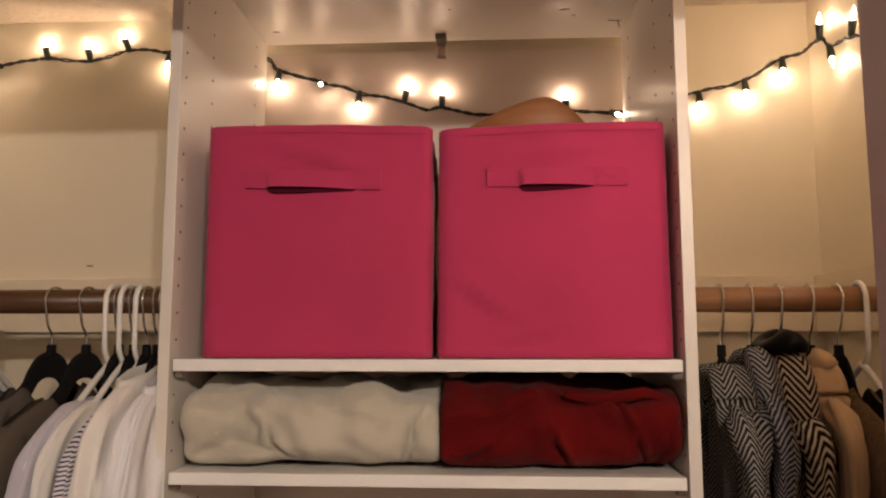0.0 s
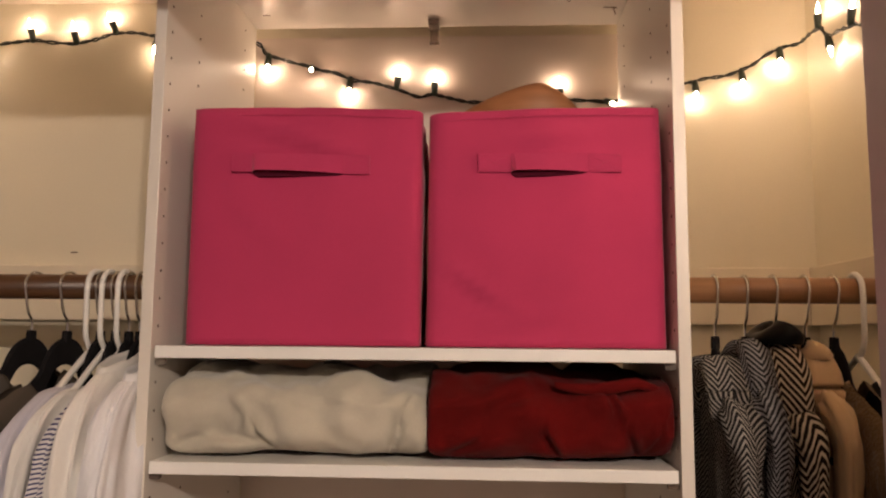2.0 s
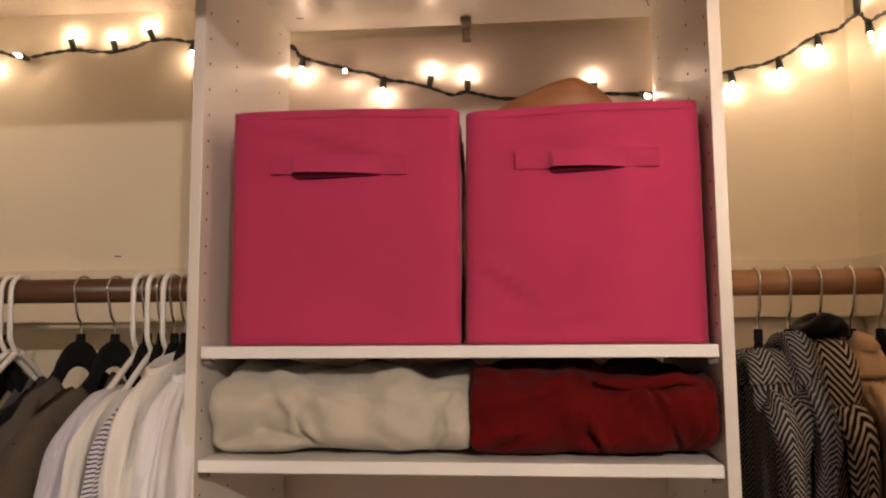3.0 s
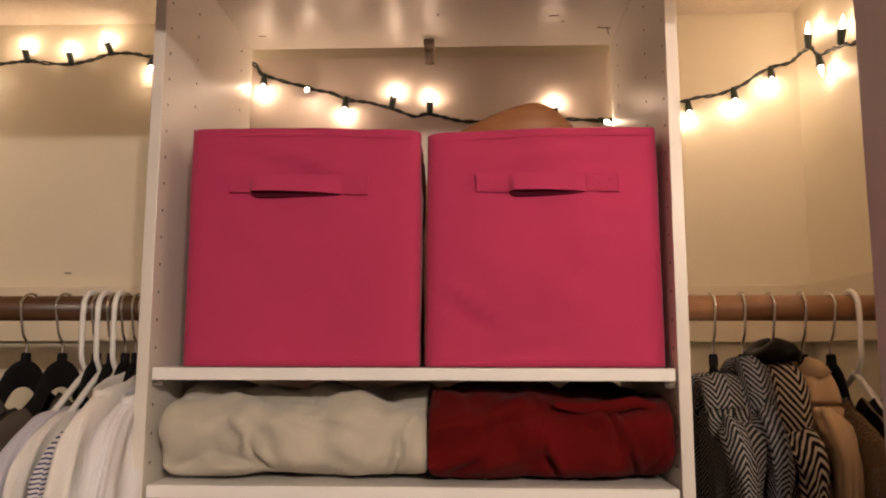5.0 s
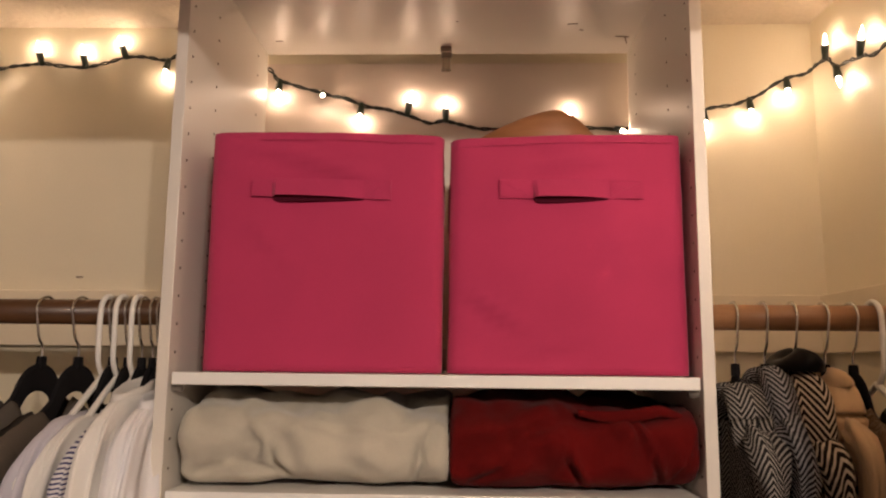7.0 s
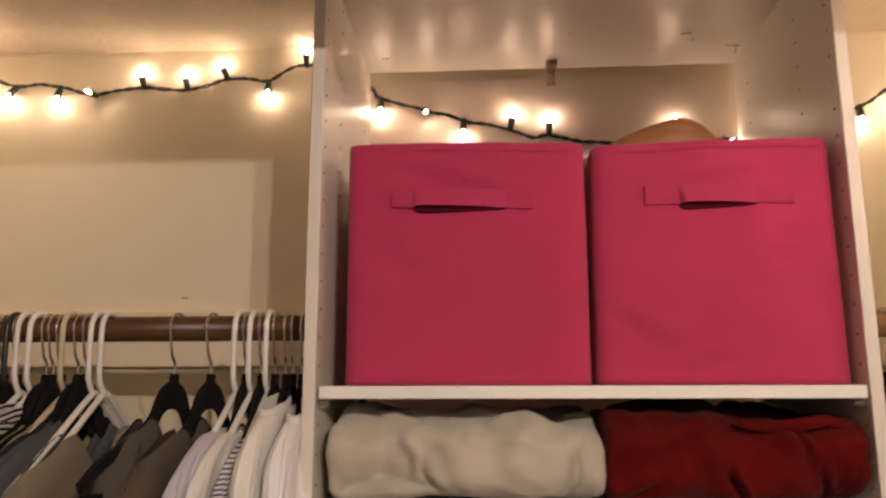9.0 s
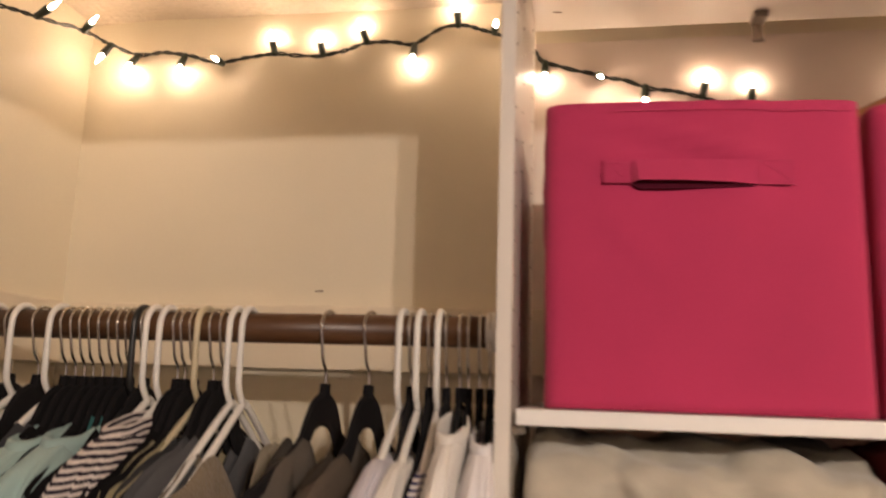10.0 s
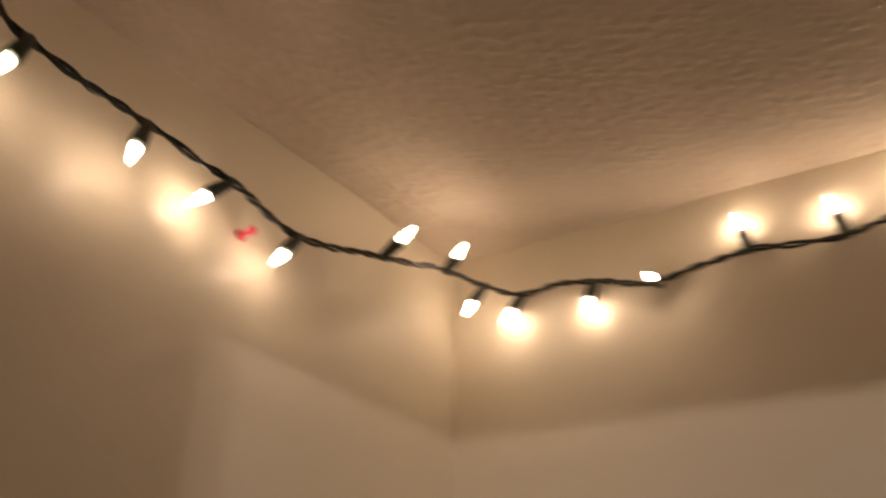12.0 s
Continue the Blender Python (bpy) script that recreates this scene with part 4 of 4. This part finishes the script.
# coats on the lighter rod
RIGHT_ROW = [
    ("flocked_short", 0.378, M_TWEED_DARK, "charcoal herringbone coat on a black hanger", -0.079, 0.050, 0.027, None, None),
    ("flocked_short", 0.415, M_TWEED_GREY, "grey herringbone coat on a black hanger", -0.059, 0.057, 0.019, None, None),
    ("flocked_short", 0.451, M_TWEED_BOLD, "black and cream chevron coat with a black collar", -0.064, 0.078, 0.024, M_LEATHER, (0.031, 0.050, -0.068, -0.038)),
    ("flocked_short", 0.490, M_CAMEL, "camel wool coat with a folded collar", -0.072, 0.046, 0.022, M_CAMEL, (0.022, 0.050, -0.085, -0.062)),
]
for i, (kind, x, mat, label, top, drop, wide, collar_mat, collar) in enumerate(RIGHT_ROW):
    turn = rng.uniform(-2, 2)
    hanger(kind, x, turn, HANGER_LABEL[kind])
    coat(x, mat, label, top, drop, 40 + i * 2.3, turn, wide, collar_mat, collar)
for i, (kind, x, mat, label, thick) in enumerate((("flocked_narrow", 0.525, M_FUR, "brown pile jacket on a black hanger", 0.022), ("white", 0.553, M_BLACK, "black jacket on a white hanger", 0.014))):
    hanger(kind, x, 1.5 - 2 * i, HANGER_LABEL[kind])
    garment("jacket", x, mat, label, thick=thick, seed=50 + i * 2.3, tilt=1.5 - 2 * i, category="jacket", fold=0.8, length=0.8, sleeve_out=0.010, half=0.150, reach=0.14, sleeve_r=0.046, lower=-0.005, crown=0.026, taper=0.2, narrow=0.4)


# ---- string of lights ----
CY = 0.390
LIGHT_PATH = [(-1.035, -0.19, 2.195), (-1.028, -0.134, 2.152), (-1.025, -0.046, 2.141), (-1.025, 0.032, 2.136), (-1.025, 0.110, 2.123), (-1.0, 0.19, 2.133), (-1.0, 0.292, 2.160),
    (-0.99, 0.352, 2.165), (-0.965, CY, 2.164), (-0.922, CY, 2.167), (-0.882, CY, 2.160), (-0.820, CY, 2.145), (-0.770, CY, 2.152), (-0.727, CY, 2.155), (-0.646, CY, 2.149), (-0.574, CY, 2.167),
    (-0.530, CY, 2.166), (-0.497, CY, 2.161), (-0.465, CY, 2.181), (-0.429, CY, 2.190), (-0.368, CY, 2.172), (-0.312, CY, 2.141), (-0.295, CY, 2.123), (-0.222, CY, 2.101), (-0.149, CY, 2.079),
    (-0.069, CY, 2.060), (-0.030, CY, 2.044), (-0.002, CY, 2.049), (0.057, CY, 2.035), (0.150, CY, 2.031), (0.229, CY, 2.037), (0.299, CY, 2.033), (0.36, CY, 2.046), (0.430, CY, 2.066),
    # past (0.620, 0.168) the wire is added out of view for the fill bulbs
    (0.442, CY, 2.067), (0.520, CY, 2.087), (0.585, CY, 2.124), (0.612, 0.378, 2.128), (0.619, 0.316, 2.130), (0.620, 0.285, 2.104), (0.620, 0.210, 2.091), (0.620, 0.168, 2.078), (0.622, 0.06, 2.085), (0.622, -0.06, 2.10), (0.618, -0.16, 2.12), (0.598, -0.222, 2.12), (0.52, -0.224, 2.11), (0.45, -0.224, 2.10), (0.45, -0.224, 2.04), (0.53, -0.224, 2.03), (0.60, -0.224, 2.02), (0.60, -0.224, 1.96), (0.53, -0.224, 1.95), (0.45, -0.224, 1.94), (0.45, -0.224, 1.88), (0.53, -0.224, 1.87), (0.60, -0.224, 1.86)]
# each light: where its socket leaves the cable, and which way it points
LIGHTS = [((-1.028, -0.134, 2.152), (0.1, -0.35, -1)), ((-1.025, -0.046, 2.141), (0.1, -0.25, -1)), ((-1.025, 0.032, 2.136), (-0.42, -0.65, -0.75)), ((-1.025, 0.110, 2.123), (-0.12, -0.5, -0.75)),
    ((-1.0, 0.19, 2.133), (0.55, 0.0, 0.35)), ((-1.0, 0.292, 2.160), (0.5, -0.25, 0.25)), ((-0.99, 0.350, 2.165), (-0.45, -0.2, -0.8)), ((-0.965, CY, 2.164), (-0.45, 0.0, -0.8)),
    ((-0.882, CY, 2.160), (-0.2, 0.0, -1)), ((-0.815, CY, 2.142), (0.0, -1, -0.12)), ((-0.727, CY, 2.155), (-0.2, 0.0, 1)), ((-0.646, CY, 2.149), (-0.2, 0, 1)), ((-0.574, CY, 2.167), (-0.4, 0, 1)),
    ((-0.497, CY, 2.161), (-0.05, 0, -1)), ((-0.429, CY, 2.188), (-0.05, -0.3, 0.8)), ((-0.372, CY, 2.174), (0.15, -1, 0.05)), ((-0.295, CY, 2.123), (0.0, -0.1, -1)), ((-0.218, CY, 2.100), (0.15, -0.8, -0.45)),
    ((-0.149, CY, 2.079), (-0.05, 0, -1)), ((-0.069, CY, 2.060), (0.2, 0, 1)), ((-0.002, CY, 2.049), (0.02, 0, 1)), ((0.215, CY, 2.036), (-0.05, 0, 1)), ((0.292, CY, 2.035), (0.2, -0.6, -0.3)),
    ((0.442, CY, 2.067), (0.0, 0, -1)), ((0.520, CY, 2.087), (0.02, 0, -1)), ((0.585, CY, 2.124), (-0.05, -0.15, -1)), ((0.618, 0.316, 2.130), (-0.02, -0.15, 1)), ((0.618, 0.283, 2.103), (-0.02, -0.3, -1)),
    # from (0.620, 0.130) on: unseen bulbs, added to brighten the right side
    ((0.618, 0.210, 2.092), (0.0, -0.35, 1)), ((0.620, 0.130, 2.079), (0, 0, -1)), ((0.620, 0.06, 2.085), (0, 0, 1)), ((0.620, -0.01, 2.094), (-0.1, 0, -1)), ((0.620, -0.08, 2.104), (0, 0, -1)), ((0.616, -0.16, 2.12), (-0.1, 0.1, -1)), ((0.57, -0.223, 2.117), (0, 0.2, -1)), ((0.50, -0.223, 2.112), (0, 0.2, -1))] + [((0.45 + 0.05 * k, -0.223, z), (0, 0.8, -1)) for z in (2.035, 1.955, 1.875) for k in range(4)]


def light_string():
    th = thing("string_lights", (0, CY, 2.09), "string of small warm white lights on dark green wire, its unseen end added as fill", "string lights")
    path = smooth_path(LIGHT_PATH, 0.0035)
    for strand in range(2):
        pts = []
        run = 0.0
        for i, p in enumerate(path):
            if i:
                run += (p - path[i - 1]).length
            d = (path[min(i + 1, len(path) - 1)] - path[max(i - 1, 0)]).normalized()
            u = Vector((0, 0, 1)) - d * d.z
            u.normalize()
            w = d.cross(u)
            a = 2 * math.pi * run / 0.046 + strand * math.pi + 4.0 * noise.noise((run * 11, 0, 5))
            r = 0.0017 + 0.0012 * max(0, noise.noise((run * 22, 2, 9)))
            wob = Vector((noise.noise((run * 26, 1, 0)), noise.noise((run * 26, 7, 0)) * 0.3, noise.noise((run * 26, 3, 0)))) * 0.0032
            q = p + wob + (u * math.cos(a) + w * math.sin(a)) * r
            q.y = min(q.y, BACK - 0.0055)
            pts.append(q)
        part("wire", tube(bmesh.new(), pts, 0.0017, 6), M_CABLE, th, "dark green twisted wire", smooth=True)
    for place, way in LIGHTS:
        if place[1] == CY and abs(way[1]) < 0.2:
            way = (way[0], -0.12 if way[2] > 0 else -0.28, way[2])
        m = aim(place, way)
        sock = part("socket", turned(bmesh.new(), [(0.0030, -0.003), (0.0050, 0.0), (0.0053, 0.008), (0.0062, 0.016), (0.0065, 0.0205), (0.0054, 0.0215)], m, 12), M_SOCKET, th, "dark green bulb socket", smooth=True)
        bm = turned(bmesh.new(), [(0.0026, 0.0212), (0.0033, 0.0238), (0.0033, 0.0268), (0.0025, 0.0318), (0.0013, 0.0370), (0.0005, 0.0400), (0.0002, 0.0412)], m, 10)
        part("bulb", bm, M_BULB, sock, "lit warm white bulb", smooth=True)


light_string()


# ---- pins and marks ----
def push_pin(place, way):
    bm = turned(bmesh.new(), [(0.0012, -0.002), (0.0045, 0.0), (0.0045, 0.0022), (0.0026, 0.0035), (0.0024, 0.010), (0.0040, 0.0115), (0.0042, 0.014), (0.0034, 0.015)], aim(place, way), 14)
    tagged(part("push_pin", bm, M_PIN, smooth=True), "small pink push pin stuck in the wall", "push pin", "push pins")


push_pin((LEFT + 0.001, 0.075, 2.118), (1, 0.15, 0.25))
push_pin((LEFT + 0.001, -0.112, 2.003), (1, 0.1, 0.2))


def wall_mark(x, z, ln):
    bm = box(bmesh.new(), x - ln / 2, x + ln / 2, BACK - 0.0006, BACK + 0.001, z - 0.0012, z + 0.0012)
    tagged(part("wall_mark", bm, M_SCUFF), "small dark scuff on the cream wall", "mark", "wall marks")


wall_mark(-0.632, 1.773, 0.012)
for mx, mz in ((-0.234, 1.378), (-0.251, 1.382), (0.188, 1.364), (0.207, 1.380), (0.227, 1.364)):
    wall_mark(mx, mz, 0.005)
